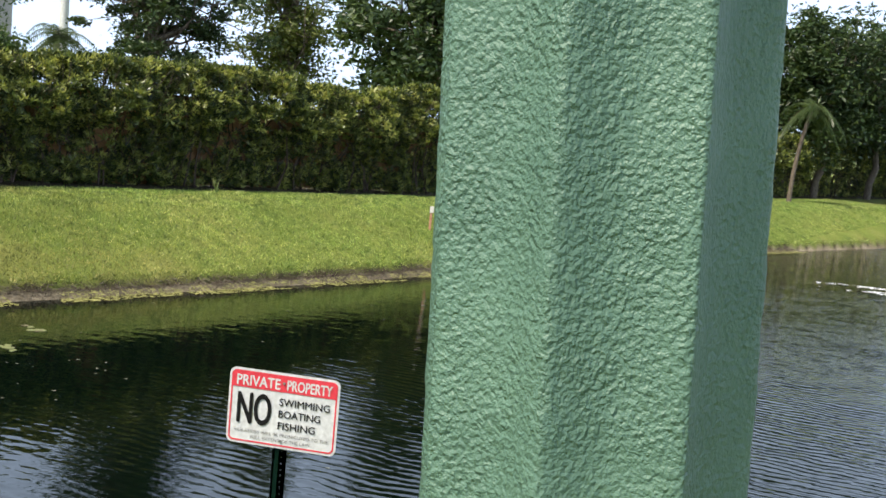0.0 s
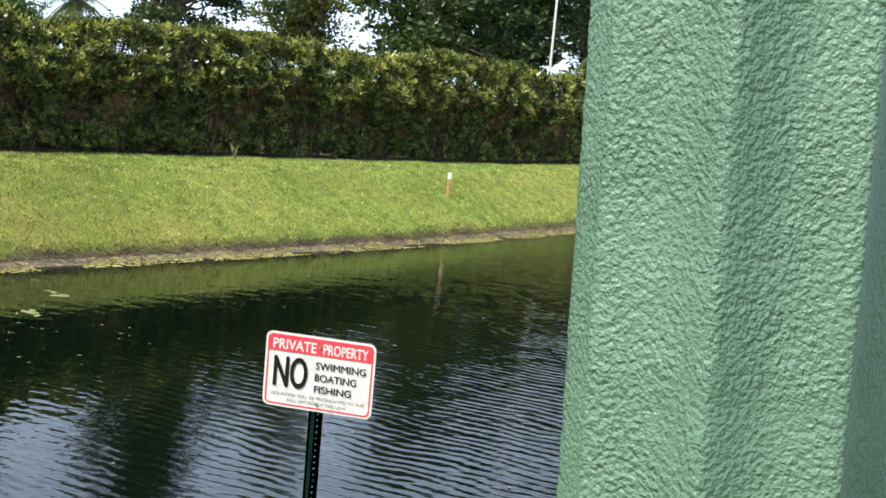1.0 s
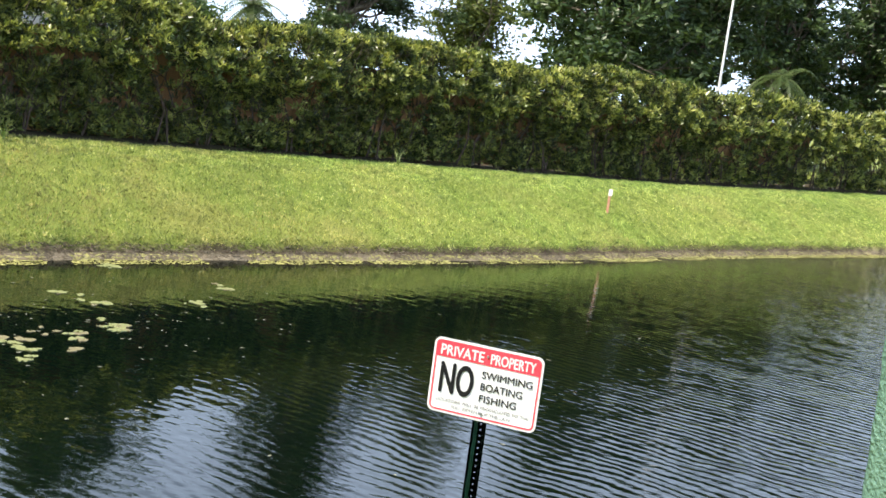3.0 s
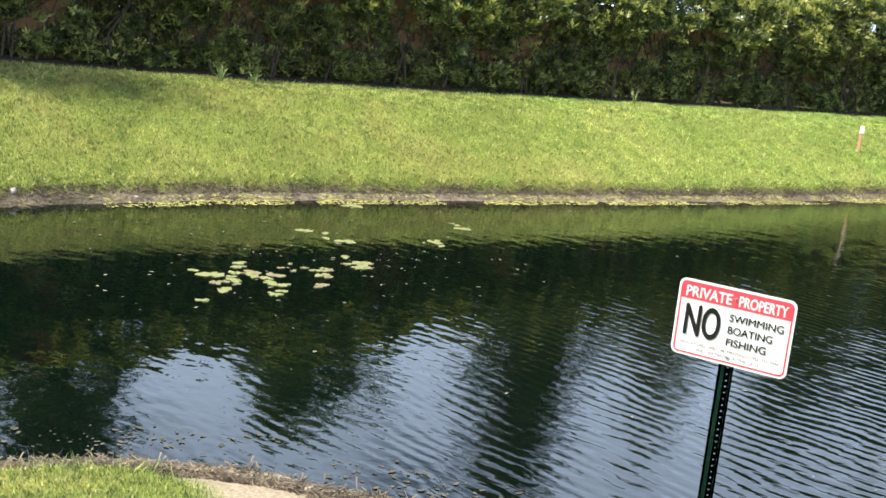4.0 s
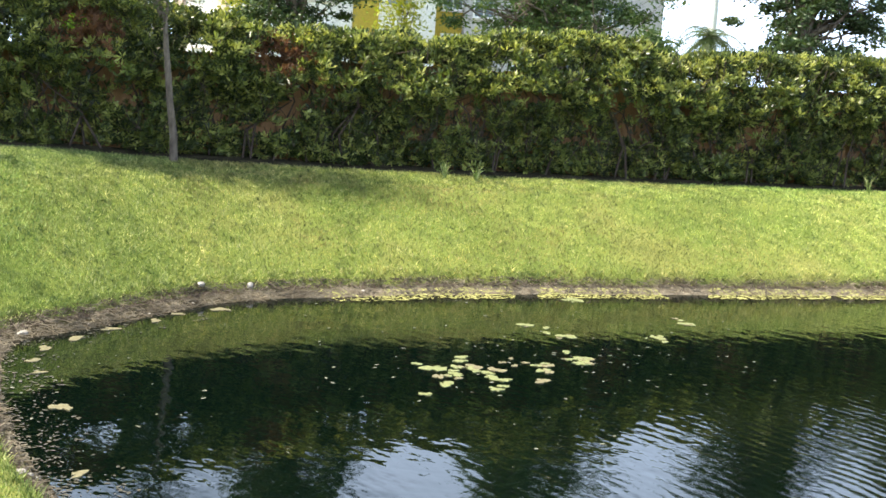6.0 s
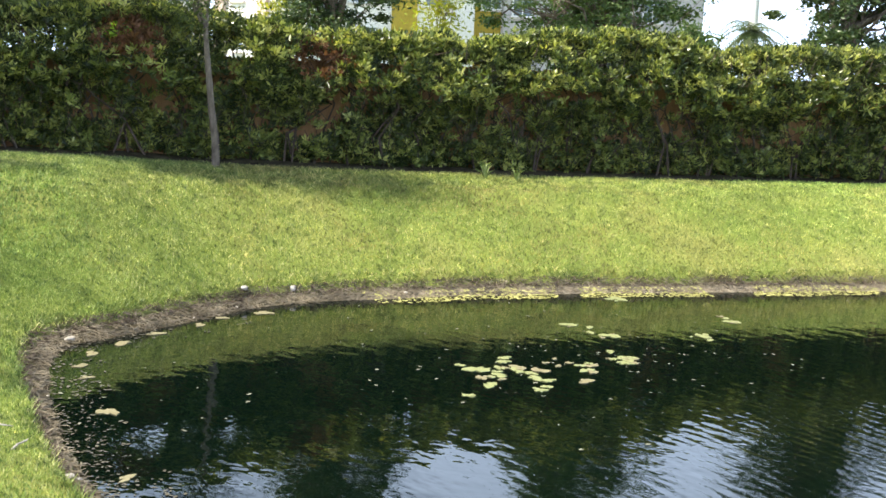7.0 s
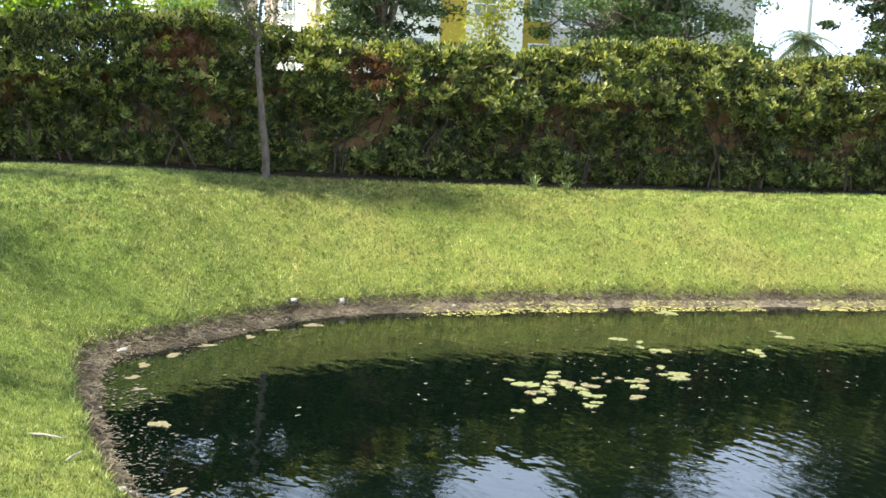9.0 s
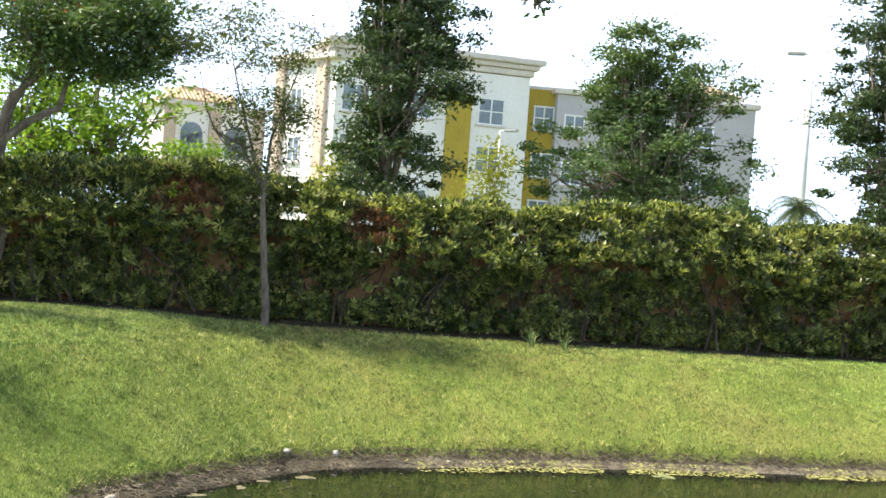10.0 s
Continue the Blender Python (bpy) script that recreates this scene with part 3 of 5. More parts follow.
def hedge_shrub(along, width, count, leaf, brown=False):
    """One shrub of the clipped hedge: stems, and leaves in rosettes on the outside of a rough block."""
    x, y = hedge_point(along, 0.0)
    z0 = float(ground_height(x, y))
    top = 3.52 + 0.10 * math.sin(along * 0.9) + rng.uniform(-0.10, 0.12) + 0.22 * min(1.0, max(0.0, (1.5 - along) / 2.0))
    thing = empty_thing("hedge_shrub", (x, y, z0), "tall clipped evergreen hedge shrub with glossy leaves" if not brown else "tall hedge shrub with a scorched brown patch", "hedge", "hedge along the bank", rz=math.degrees(math.atan2(HEDGE_DIR[1], HEDGE_DIR[0])))
    h = top - z0
    lots = []
    for _ in range(7):
        bx, by = rng.uniform(-width * 0.45, width * 0.45), rng.uniform(0.5, 0.8)
        pts = [(bx, by, -0.05)]
        for k in range(4):
            pts.append((bx + rng.normal(0, 0.13) * (k + 1), by + rng.normal(0, 0.06) * (k + 1), h * (k + 1) / 4.3))
        lots.append(tube_arrays(pts, [0.022, 0.018, 0.014, 0.010, 0.006], 5))
    for _ in range(70):
        bx, by, bz = rng.uniform(-width * 0.5, width * 0.5), rng.uniform(0.1, 0.6), rng.uniform(0.2, h * 0.9)
        lots.append(tube_arrays([(bx, by, bz), (bx + rng.normal(0, 0.12), by - rng.uniform(0, 0.2), bz + rng.uniform(0.05, 0.4))], [0.007, 0.003], 4))
    part("branchwork", mesh_from("branchwork", *join_arrays(lots), M_STEM), M_STEM, thing)
    n = count
    u = rng.uniform(-width * 0.56, width * 0.56, n)
    v = rng.uniform(0, 1, n)
    lump = 0.16 * np.sin(u * 3.1 + along) * np.sin(v * 5.0 + along * 1.7) + 0.10 * np.sin(u * 7.3 + along * 2.1) * np.sin(v * 11.0 + along)
    depth = np.abs(rng.normal(0, 0.20, n)) + 0.10 + lump
    depth = depth + np.interp(v, [0, 0.25, 0.45, 0.56, 0.75, 1.0], [0.44, 0.40, 0.24, -0.12, 0.0, 0.42])
    zz = 0.05 + v * h
    # the rounded crest, leaves over the whole top
    crest = rng.uniform(0, 1, n) < 0.26
    depth = np.where(crest, rng.uniform(0.30, 1.15, n), depth)
    zz = np.where(crest, h - 0.13 * np.abs(rng.normal(0, 1, n)) + 0.10 * np.sin(u * 4 + along) - 0.9 * np.clip(0.62 - depth, 0, 1) ** 2, zz)
    # thin places where the fence shows through
    hole = np.sin(u * 2.6 + along * 3.3) * np.sin(zz * 3.0 + along * 1.1) + 0.5 * np.sin(u * 6.1 + along) * np.sin(zz * 5.7 + along * 0.3)
    keep = ~((hole > -0.05) & (zz > 0.22 * h) & (zz < h * 0.62) & (rng.uniform(0, 1, n) < 0.90) & ~crest)
    # small gaps between the shoots under the crest
    gap = np.sin(u * 5.3 + along * 2.9) * np.sin(zz * 6.5 + along * 1.9)
    keep &= ~((gap > 0.25) & (zz > h * 0.72) & (zz < h * 0.97) & (rng.uniform(0, 1, n) < 0.9) & ~crest)
    cen = np.column_stack([u, depth, zz])[keep]
    burnt = (np.hypot((cen[:, 0] + 0.0) / 0.42, (cen[:, 2] - h * 0.80) / 0.26) < 1 + 0.3 * rng.normal(size=len(cen))) if brown else np.zeros(len(cen), bool)
    for sel, mat, nm, lab in ((~burnt, M_HEDGE, "foliage", ""), (burnt, M_HEDGE_BROWN, "dead_foliage", "scorched reddish brown leaves")):
        c = cen[sel]
        if len(c):
            part(nm, mesh_from(nm, *rosettes(c, leaf), mat), mat, thing, lab)
    return thing


a_pos = -9.0
while a_pos < 60:
    near = a_pos < 24
    hedge_shrub(a_pos, 1.5, 2900 if near else 900, 0.108 if near else 0.16, abs(a_pos - 3.7) < 0.7 or abs(a_pos - 0.4) < 0.7)
    a_pos += 1.42


def build_fence():
    fence = empty_thing("fence", (*hedge_point(0, 0.92), 1.3), "brown wooden board fence behind the hedge", "fence", rz=math.degrees(math.atan2(HEDGE_DIR[1], HEDGE_DIR[0])))
    bm = bmesh.new()
    box(bm, 0, 0, 0.92, 0.1449, 0.02, 1.78, 0.003)
    board = bpy.data.meshes.new("board")
    bm.to_mesh(board)
    bm.free()
    board.materials.append(M_FENCE)
    for k in range(290):
        ob = new("board", board)
        ob.parent = fence
        ob.matrix_basis = pose(-10 + k * 0.145, rng.normal(0, 0.003), rng.normal(0, 0.008) - 0.12, 0, rng.normal(0, 0.03), 0)
    for z in (0.35, 1.5):
        bm = bmesh.new()
        box(bm, 11, 0.04, z, 42.0, 0.04, 0.09, 0.004)
        part("rail", bm, M_FENCE, fence)


build_fence()

# ---- trees ----


def bearing(az, dist):
    """The spot at a compass bearing (degrees from +y towards +x) and a distance from the viewpoint."""
    return math.sin(radians(az)) * dist, math.cos(radians(az)) * dist


def tree(name, az, dist, label, trunk_h, trunk_r, crowns, mat, leaf, count, limbs=9, lean=(0.0, 0.0), clump=0.24, group="", category="tree", flowers=0, heavy=()):
    """Tapered trunk and limbs to the clumps of an uneven crown. crowns: (dx, dy, z, rx, rz) ellipsoids, heights over the base."""
    x, y = bearing(az, dist)
    z0 = float(ground_height(x, y)) - 0.05
    thing = empty_thing(name, (x, y, z0), label, category, group)
    top = Vector((lean[0], lean[1], trunk_h))
    trunk = [Vector((0, 0, 0))]
    for k in range(1, 6):
        f = k / 5
        trunk.append(Vector((lean[0] * f + rng.normal(0, trunk_r * 0.35), lean[1] * f + rng.normal(0, trunk_r * 0.35), trunk_h * f)))
    lots = [tube_arrays(trunk, [trunk_r * (1.25 - 0.55 * k / 5) for k in range(6)], 9)]
    for line in heavy:
        lots.append(tube_arrays(line, [trunk_r * (0.55 - 0.48 * k / (len(line) - 1)) for k in range(len(line))], 8))
    tips = []
    for cx, cy, cz, rx, rz in crowns:
        for _ in range(limbs):
            d = Vector(rng.normal(size=3))
            d.normalize()
            r = rng.uniform(0.45, 1.0)
            tip = Vector((cx + d.x * rx * r, cy + d.y * rx * r, cz + d.z * rz * r))
            start = trunk[rng.integers(3, 6)]
            if heavy:
                joints = [Vector(p) for line in heavy for p in line[2:]]
                start = min(joints, key=lambda q: (q - tip).length)
            elif tip.z < start.z:
                start = trunk[3]
            mid = start.lerp(tip, 0.5) + Vector(rng.normal(0, 0.12 * rx, 3))
            thick = trunk_r * (0.22 if heavy else 0.40)
            lots.append(tube_arrays([start, start.lerp(mid, 0.5), mid, tip], [thick, thick * 0.7, thick * 0.45, thick * 0.12], 6))
            tips.append((tip, rx))
            for _ in range(5):
                t2 = mid.lerp(tip, rng.uniform(0.1, 1.0)) + Vector(rng.normal(0, 0.28 * rx, 3))
                lots.append(tube_arrays([mid.lerp(tip, 0.3), t2], [trunk_r * 0.12, trunk_r * 0.03], 4))
                tips.append((t2, rx))
    part("trunk", mesh_from("trunk", *join_arrays(lots), M_BARK, True), M_BARK, thing, "grey bark trunk and limbs")
    per = max(1, count // len(tips))
    cen = []
    for tip, rx in tips:
        s = clump * rng.uniform(0.5, 1.2)
        c = rng.normal(0, 1, (per, 3)) * (s, s, s * 0.5)
        cen.append(c + np.array(tip))
    cen = np.vstack(cen)
    part("crown", mesh_from("crown", *leaves_arrays(rng, cen, leaf, leaf * 0.45, 0.15), mat), mat, thing)
    if flowers:
        pick = cen[rng.integers(0, len(cen), flowers)] + rng.normal(0, 0.02, (flowers, 3))
        part("blossom", mesh_from("blossom", *leaves_arrays(rng, np.repeat(pick, 6, 0) + rng.normal(0, 0.03, (flowers * 6, 3)), 0.05, 0.03), M_FLOWER), M_FLOWER, thing, "small red blossoms")
    return thing


tree("tree", -50.8, 25.0, "dark leafy oak behind the hedge", 3.6, 0.13, [(0, 0, 3.4, 1.25, 1.2), (0.1, 0, 5.2, 1.75, 1.2), (-0.1, 0, 6.9, 1.75, 1.2), (-0.1, 0, 8.4, 1.2, 1.0)], M_OAK, 0.115, 40000, 11, clump=0.2)
tree("tree", -37.6, 26.0, "broad green tree behind the hedge", 2.6, 0.13, [(-0.1, 0, 2.7, 2.8, 0.8), (0.1, 0, 4.0, 2.5, 0.9), (-0.1, 0, 5.3, 1.9, 0.8), (-0.3, 0, 6.3, 1.2, 0.7)], M_TREE, 0.11, 42000, 11, clump=0.2)
tree("tree", -26.0, 27.0, "tall bluish green tree behind the hedge", 3.0, 0.16, [(0.3, 0.2, 3.0, 1.9, 1.2), (0.3, 0.1, 5.0, 2.0, 1.2), (-0.1, 0, 7.0, 1.5, 1.2), (-0.4, -0.1, 8.4, 0.8, 0.7)], M_OAK, 0.12, 46000, 11, clump=0.2)
tree("tree", -19.4, 33.0, "sparse feathery tree behind the hedge", 4.4, 0.16, [(0, 0, 3.4, 1.4, 1.0), (0, 0, 5.2, 1.4, 1.4), (0, 0, 7.4, 1.0, 1.2)], M_SPARSE, 0.16, 13000, 13, clump=0.26)
tree("tree", -33.2, 36.0, "slender green tree behind the hedge", 3.4, 0.12, [(0, 0, 2.2, 1.2, 0.6), (0.2, 0, 2.9, 0.8, 0.5)], M_TREE, 0.16, 6000, 9, clump=0.22)
for az, dist, s in ((-12.6, 42.0, 1.0), (-8.6, 47.0, 1.05), (-4.6, 52.0, 1.1), (-0.5, 58.0, 1.1)):
    tree("tree", az, dist, "large dark tree in a far row", 4.0 * s, 0.22, [(0, 0, 3.6 * s, 2.8 * s, 1.5), (-0.4, 0, 5.8 * s, 2.8 * s, 1.6), (0.3, 0, 8.2 * s, 2.3 * s, 1.5), (0, 0, 10.0 * s, 1.4 * s, 1.1)], M_OAK, 0.30, 24000, 14, clump=0.42, group="far row of trees")
for az, dist in ((3.2, 52.0), (6.8, 50.0), (9.2, 54.0), (12.0, 58.0), (15.5, 63.0)):
    tree("tree", az, dist, "slender tree with a spreading crown on the far bank", 3.6, 0.14, [(0, 0, 3.4, 1.8, 0.7), (0, 0, 4.6, 2.5, 0.8), (0.3, 0, 5.8, 2.5, 0.9), (-0.3, 0, 7.0, 2.0, 0.8)], M_OAK, 0.27, 17000, 11, clump=0.4, lean=(0.3, 0.1), group="trees by the far bank")
# the young tree in front of the hedge
tree("young_tree", -56.45, 16.75, "slim young tree with a sparse crown before the hedge", 2.15, 0.05, [(-0.7, -1.0, 4.1, 0.45, 0.35), (-0.29, -0.33, 4.2, 0.5, 0.4), (0.0, 0.1, 4.2, 0.55, 0.45), (-0.35, -0.45, 3.1, 0.5, 0.5), (0.1, 0.25, 3.0, 0.45, 0.5), (-0.1, 0.0, 2.3, 0.45, 0.3)], M_SPARSE, 0.06, 9500, 6, lean=(-0.12, -0.1), clump=0.20,
     heavy=[[(-0.12, -0.1, 2.0), (-0.22, -0.22, 2.45), (-0.36, -0.44, 3.3), (-0.43, -0.54, 3.75), (-0.5, -0.69, 4.5)], [(-0.12, -0.1, 1.95), (-0.32, -0.38, 2.65), (-0.54, -0.73, 2.85), (-0.61, -0.85, 3.15), (-0.7, -1.0, 3.9)], [(-0.12, -0.1, 2.05), (-0.1, -0.05, 2.8), (-0.03, 0.07, 3.25), (0.08, 0.24, 3.85), (0.13, 0.3, 4.4)]])
# the large tree at the west end, with low heavy limbs
tree("spreading_tree", -69.6, 17.7, "spreading tree with crooked limbs and red blossoms", 1.7, 0.15,
     [(-1.2, 1.4, 4.9, 1.0, 0.6), (-1.0, 2.9, 5.1, 1.0, 0.6), (-1.8, 0.6, 5.8, 1.2, 0.6), (0.7, 0.0, 4.1, 0.7, 0.45), (0.95, 0.65, 4.2, 0.65, 0.45), (1.2, 1.3, 4.3, 0.65, 0.45), (1.4, 1.7, 4.0, 0.5, 0.35), (1.3, 1.5, 3.5, 0.4, 0.3), (0.9, 0.6, 3.7, 0.45, 0.3), (-0.6, -0.2, 4.5, 0.9, 0.5), (-1.6, -1.0, 5.0, 1.0, 0.6)], M_TREE, 0.085, 34000, 6, lean=(0.03, 0.03), clump=0.2, flowers=14,
     heavy=[[(0, 0, 1.5), (0.25, -0.08, 2.25), (0.45, 0.30, 2.62), (0.60, 0.66, 2.85), (0.65, 0.74, 3.25), (0.70, 0.86, 3.65), (1.1, 1.2, 4.3)], [(0, 0, 1.6), (0.28, -0.05, 2.5), (0.36, 0.06, 2.95), (0.50, 0.42, 3.32), (0.67, 0.80, 3.52), (0.6, 0.9, 4.3)], [(0, 0, 1.6), (-0.2, 0.25, 2.8), (-0.3, 0.7, 3.6), (-0.7, 1.1, 4.3), (-1.3, 1.5, 5.3)], [(0, 0, 1.7), (-0.6, -0.2, 3.2), (-1.0, -0.6, 4.4), (-1.6, -1.0, 5.2)]])
# its neighbour at the west end, which shades the lawn
tree("young_tree", -80.2, 14.1, "slim young tree that shades the lawn", 2.4, 0.06, [(0, 0, 3.0, 0.8, 0.5), (0, 0, 4.1, 0.9, 0.6)], M_SPARSE, 0.08, 1900, 9, clump=0.16)
tree("young_tree", -75.3, 16.5, "slim young tree that shades the lawn", 2.6, 0.07, [(0, 0, 3.2, 0.7, 0.5), (0, 0, 4.2, 0.7, 0.6)], M_SPARSE, 0.08, 2200, 9, clump=0.16)
tree("young_tree", -84.5, 11.6, "slim young tree that shades the lawn", 2.4, 0.06, [(0, 0, 3.0, 0.7, 0.5), (0, 0, 3.9, 0.75, 0.6)], M_SPARSE, 0.08, 1500, 9, clump=0.16)
# a tree behind the viewpoint whose branch hangs into view
tree("tree", -114.4, 6.04, "sparse tree with one long overhanging branch", 2.0, 0.10, [(1.33, 6.72, 2.95, 0.10, 0.08), (0, 0, 5.0, 0.9, 0.7)], M_OAK, 0.05, 90, 6, clump=0.05,
     heavy=[[(0, 0, 1.6), (0.2, 1.0, 3.6), (0.5, 3.0, 4.5), (1.0, 5.6, 4.3), (1.25, 6.5, 3.6), (1.33, 6.72, 3.1)], [(0, 0, 1.8), (0, -0.2, 3.4), (0.1, 0.1, 4.2), (0, 0, 5.0)]])
tree("bushy_tree", -68.5, 22.5, "bright green leafy tree behind the hedge", 2.2, 0.10, [(0, 0, 2.6, 1.2, 0.8), (0.2, 0.3, 3.8, 1.0, 0.8)], M_BRIGHT, 0.13, 3600, 9, clump=0.2)
tree("bushy_tree", -65.0, 22.0, "bright green leafy tree behind the hedge", 2.2, 0.10, [(0, 0, 2.6, 1.2, 0.8), (0.4, 0.3, 3.9, 1.2, 0.9), (-0.6, 0, 3.4, 1.1, 0.8)], M_BRIGHT, 0.13, 5200, 9, clump=0.2)
tree("bushy_tree", -60.6, 24.0, "bright green low tree behind the hedge", 1.8, 0.09, [(-0.4, -0.6, 2.3, 0.8, 0.5), (0, 0, 2.0, 0.7, 0.4), (0.3, 0.1, 2.8, 0.5, 0.4)], M_BRIGHT, 0.12, 4000, 7, clump=0.22)
tree("yellow_shrub", -45.6, 30.0, "yellow-green shrub with bright leaves", 2.2, 0.05, [(0, 0, 2.8, 0.6, 0.7), (0.1, 0, 3.9, 0.45, 0.6)], M_YELLOW, 0.14, 1500, 7, category="shrub")
tree("yellow_shrub", -53.0, 27.0, "yellow-green shrub with bright leaves", 1.6, 0.05, [(0, 0, 2.4, 0.7, 0.5), (-0.4, 0, 2.9, 0.5, 0.5)], M_YELLOW, 0.13, 1500, 7, category="shrub")


def palm(az, dist, height, label, fronds=18, frond=1.3):
    x, y = bearing(az, dist)
    z0 = float(ground_height(x, y)) - 0.05
    thing = empty_thing("palm", (x, y, z0), label, "palm")
    pts = [(0.04 * k * k * 0.3, 0, height * k / 6) for k in range(7)]
    part("trunk", mesh_from("trunk", *tube_arrays(pts, [0.10, 0.085, 0.08, 0.08, 0.075, 0.075, 0.06], 9), M_BARK, True), M_BARK, thing)
    head = Vector(pts[-1])
    for k in range(fronds):
        a, rise = k * 2.4 + rng.uniform(-0.3, 0.3), rng.uniform(-0.5, 1.0)
        line = []
        for j in range(9):
            s = j / 8
            line.append(head + Vector((math.cos(a) * s, math.sin(a) * s, rise * s - 0.9 * s * s)) * frond)
        v, f = tube_arrays(line, [0.02 * (1 - 0.8 * j / 8) for j in range(9)], 4)
        v, f = list(v), list(f)
        side = Vector((-math.sin(a), math.cos(a), 0))
        for j in range(1, 9):
            for q in range(3):
                p = line[j - 1].lerp(line[j], q / 3)
                for sg in (-1, 1):
                    tip = p + side * sg * frond * 0.32 * (1.1 - j / 9) + (line[j] - line[j - 1]) * 0.9 + Vector((0, 0, -0.12))
                    n = len(v)
                    v += [tuple(p), tuple(p + (line[j] - line[j - 1]) * 0.25), tuple(tip)]
                    f.append((n, n + 1, n + 2))
        part("frond", mesh_from("frond", v, f, M_PALM), M_PALM, thing)
    return thing


palm(5.75, 44.0, 3.6, "small cabbage palm with a round head")
palm(-30.9, 38.0, 3.4, "palm with drooping fronds behind the hedge", 24, 1.5)
palm(-4.9, 40.0, 3.4, "small palm before the far trees", 14, 1.4)

# ---- street lamps ----


def street_lamp(az, dist, height, arm_turn, label, slim=1.0):
    x, y = bearing(az, dist)
    thing = empty_thing("street_lamp", (x, y, 1.2), label, "street lamp", rz=arm_turn)
    part("pole", mesh_from("pole", *tube_arrays([(0, 0, 0), (0, 0, height * 0.5), (0, 0, height)], [0.15 * slim, 0.12 * slim, 0.085 * slim], 12), M_LAMP, True), M_LAMP, thing)
    bm = bmesh.new()
    box(bm, -0.25, 0, height + 0.02, 0.5, 0.06, 0.06, 0.01)
    part("arm", bm, M_LAMP, thing)
    bm = bmesh.new()
    box(bm, -0.62, 0, height + 0.04, 0.75, 0.32, 0.14, 0.04)
    part("lamp_head", bm, M_LAMPHEAD, thing, "flat grey lamp head")
    return thing


street_lamp(-30.25, 50.0, 10.15, 35, "tall pale street lamp with a flat grey head", 1.6)
street_lamp(-7.1, 38.0, 9.0, 200, "thin white street lamp before the far trees", 0.32)
street_lamp(-45.1, 58.0, 6.9, 200, "street lamp with a flat head before the building", 0.4)

# ---- the apartment building ----


def wall_frame(a, b):
    """A frame on the wall from a to b: local x along it, local -y outwards."""
    d = Vector((b[0] - a[0], b[1] - a[1], 0))
    return Matrix.Translation((a[0], a[1], 0)) @ Matrix.Rotation(math.atan2(d.y, d.x), 4, "Z"), d.length


BUILDING = empty_thing("apartment_building", (*bearing(-48, 74), 1.3), "four-storey apartment building with white and olive stucco", "building")
B_INV = BUILDING.matrix_world.inverted()


def b_part(name, bm, mat, m, parent=None, label=""):
    ob = part(name, bm, mat, parent or BUILDING, label)
    ob.matrix_basis = (B_INV @ m) if parent is None else m
    return ob


def b_window(m, cx, z_top, w, h, parent=None):
    """A window unit: glass set back in a white frame, with a mid rail and mullion."""
    bm = bmesh.new()
    box(bm, cx, 0.0, z_top - h / 2, w, 0.04, h)
    win = b_part("window", bm, M_GLASS, m @ Matrix.Translation((0, -0.03, 0)))
    for nm, x, z, sx, sz in (("frame", cx, z_top, w + 0.16, 0.1), ("frame", cx, z_top - h, w + 0.16, 0.1), ("frame", cx - w / 2, z_top - h / 2, 0.1, h), ("frame", cx + w / 2, z_top - h / 2, 0.1, h), ("mullion", cx, z_top - h / 2, 0.09, h), ("glazing_bar", cx, z_top - h / 2, w, 0.07)):
        bm = bmesh.new()
        box(bm, x, -0.02, z, sx, 0.09, sz, 0.008)
        part(nm, bm, M_FRAME, win)
    bm = bmesh.new()
    box(bm, cx, -0.06, z_top - h - 0.1, w + 0.3, 0.2, 0.1, 0.01)
    part("sill", bm, M_CORNICE, win)
    return win


def b_wall(a, b, z1, depth, mat, name="wall"):
    m, length = wall_frame(a, b)
    bm = bmesh.new()
    box(bm, length / 2, depth / 2, (z1 + 1.2) / 2, length, depth, z1 - 1.2)
    b_part(name, bm, mat, m)
    return m, length


A0, A1 = bearing(-53.5, 68.0), bearing(-43.75, 71.5)
mA, lA = b_wall(A0, A1, 12.7, 9.0, M_STUCCO_W)
for z, out, hh, mt in ((12.75, 0.2, 0.4, M_CORNICE), (13.15, 0.45, 0.3, M_CORNICE), (13.45, 0.75, 0.35, M_CORNICE)):
    bm = bmesh.new()
    box(bm, lA / 2, 4.5, z + hh / 2, lA + 2 * out, 9.0 + 2 * out, hh, 0.05)
    b_part("cornice", bm, mt, mA)
for zt in (11.15, 8.15, 5.15):
    for fx in (0.1, 0.42, 0.80):
        b_window(mA, lA * fx, zt, 1.65, 1.6)
# olive bays between the white walls
for fx, wd in ((0.63, 1.6),):
    bm = bmesh.new()
    box(bm, lA * fx, -0.05, 6.2, wd, 0.14, 10.0)
    b_part("bay", bm, M_STUCCO_O, mA, None, "olive yellow stucco bay")
# the short side that runs away to the west
S1 = bearing(-56.3, 73.0)
mS, lS = b_wall(S1, A0, 12.6, 5.0, M_STUCCO_W)
for fx in (0.06, 0.80):
    bm = bmesh.new()
    box(bm, lS * fx, -0.12, 7.0, 0.9, 0.3, 11.4)
    b_part("pilaster", bm, M_STUCCO_B, mS, None, "beige stucco pilaster")
bm = bmesh.new()
box(bm, lS / 2, 2.4, 12.8, lS + 0.8, 5.8, 0.5, 0.05)
b_part("cornice", bm, M_CORNICE, mS)
for zt in (10.9, 7.9, 4.9):
    b_window(mS, lS * 0.35, zt, 1.2, 1.5)
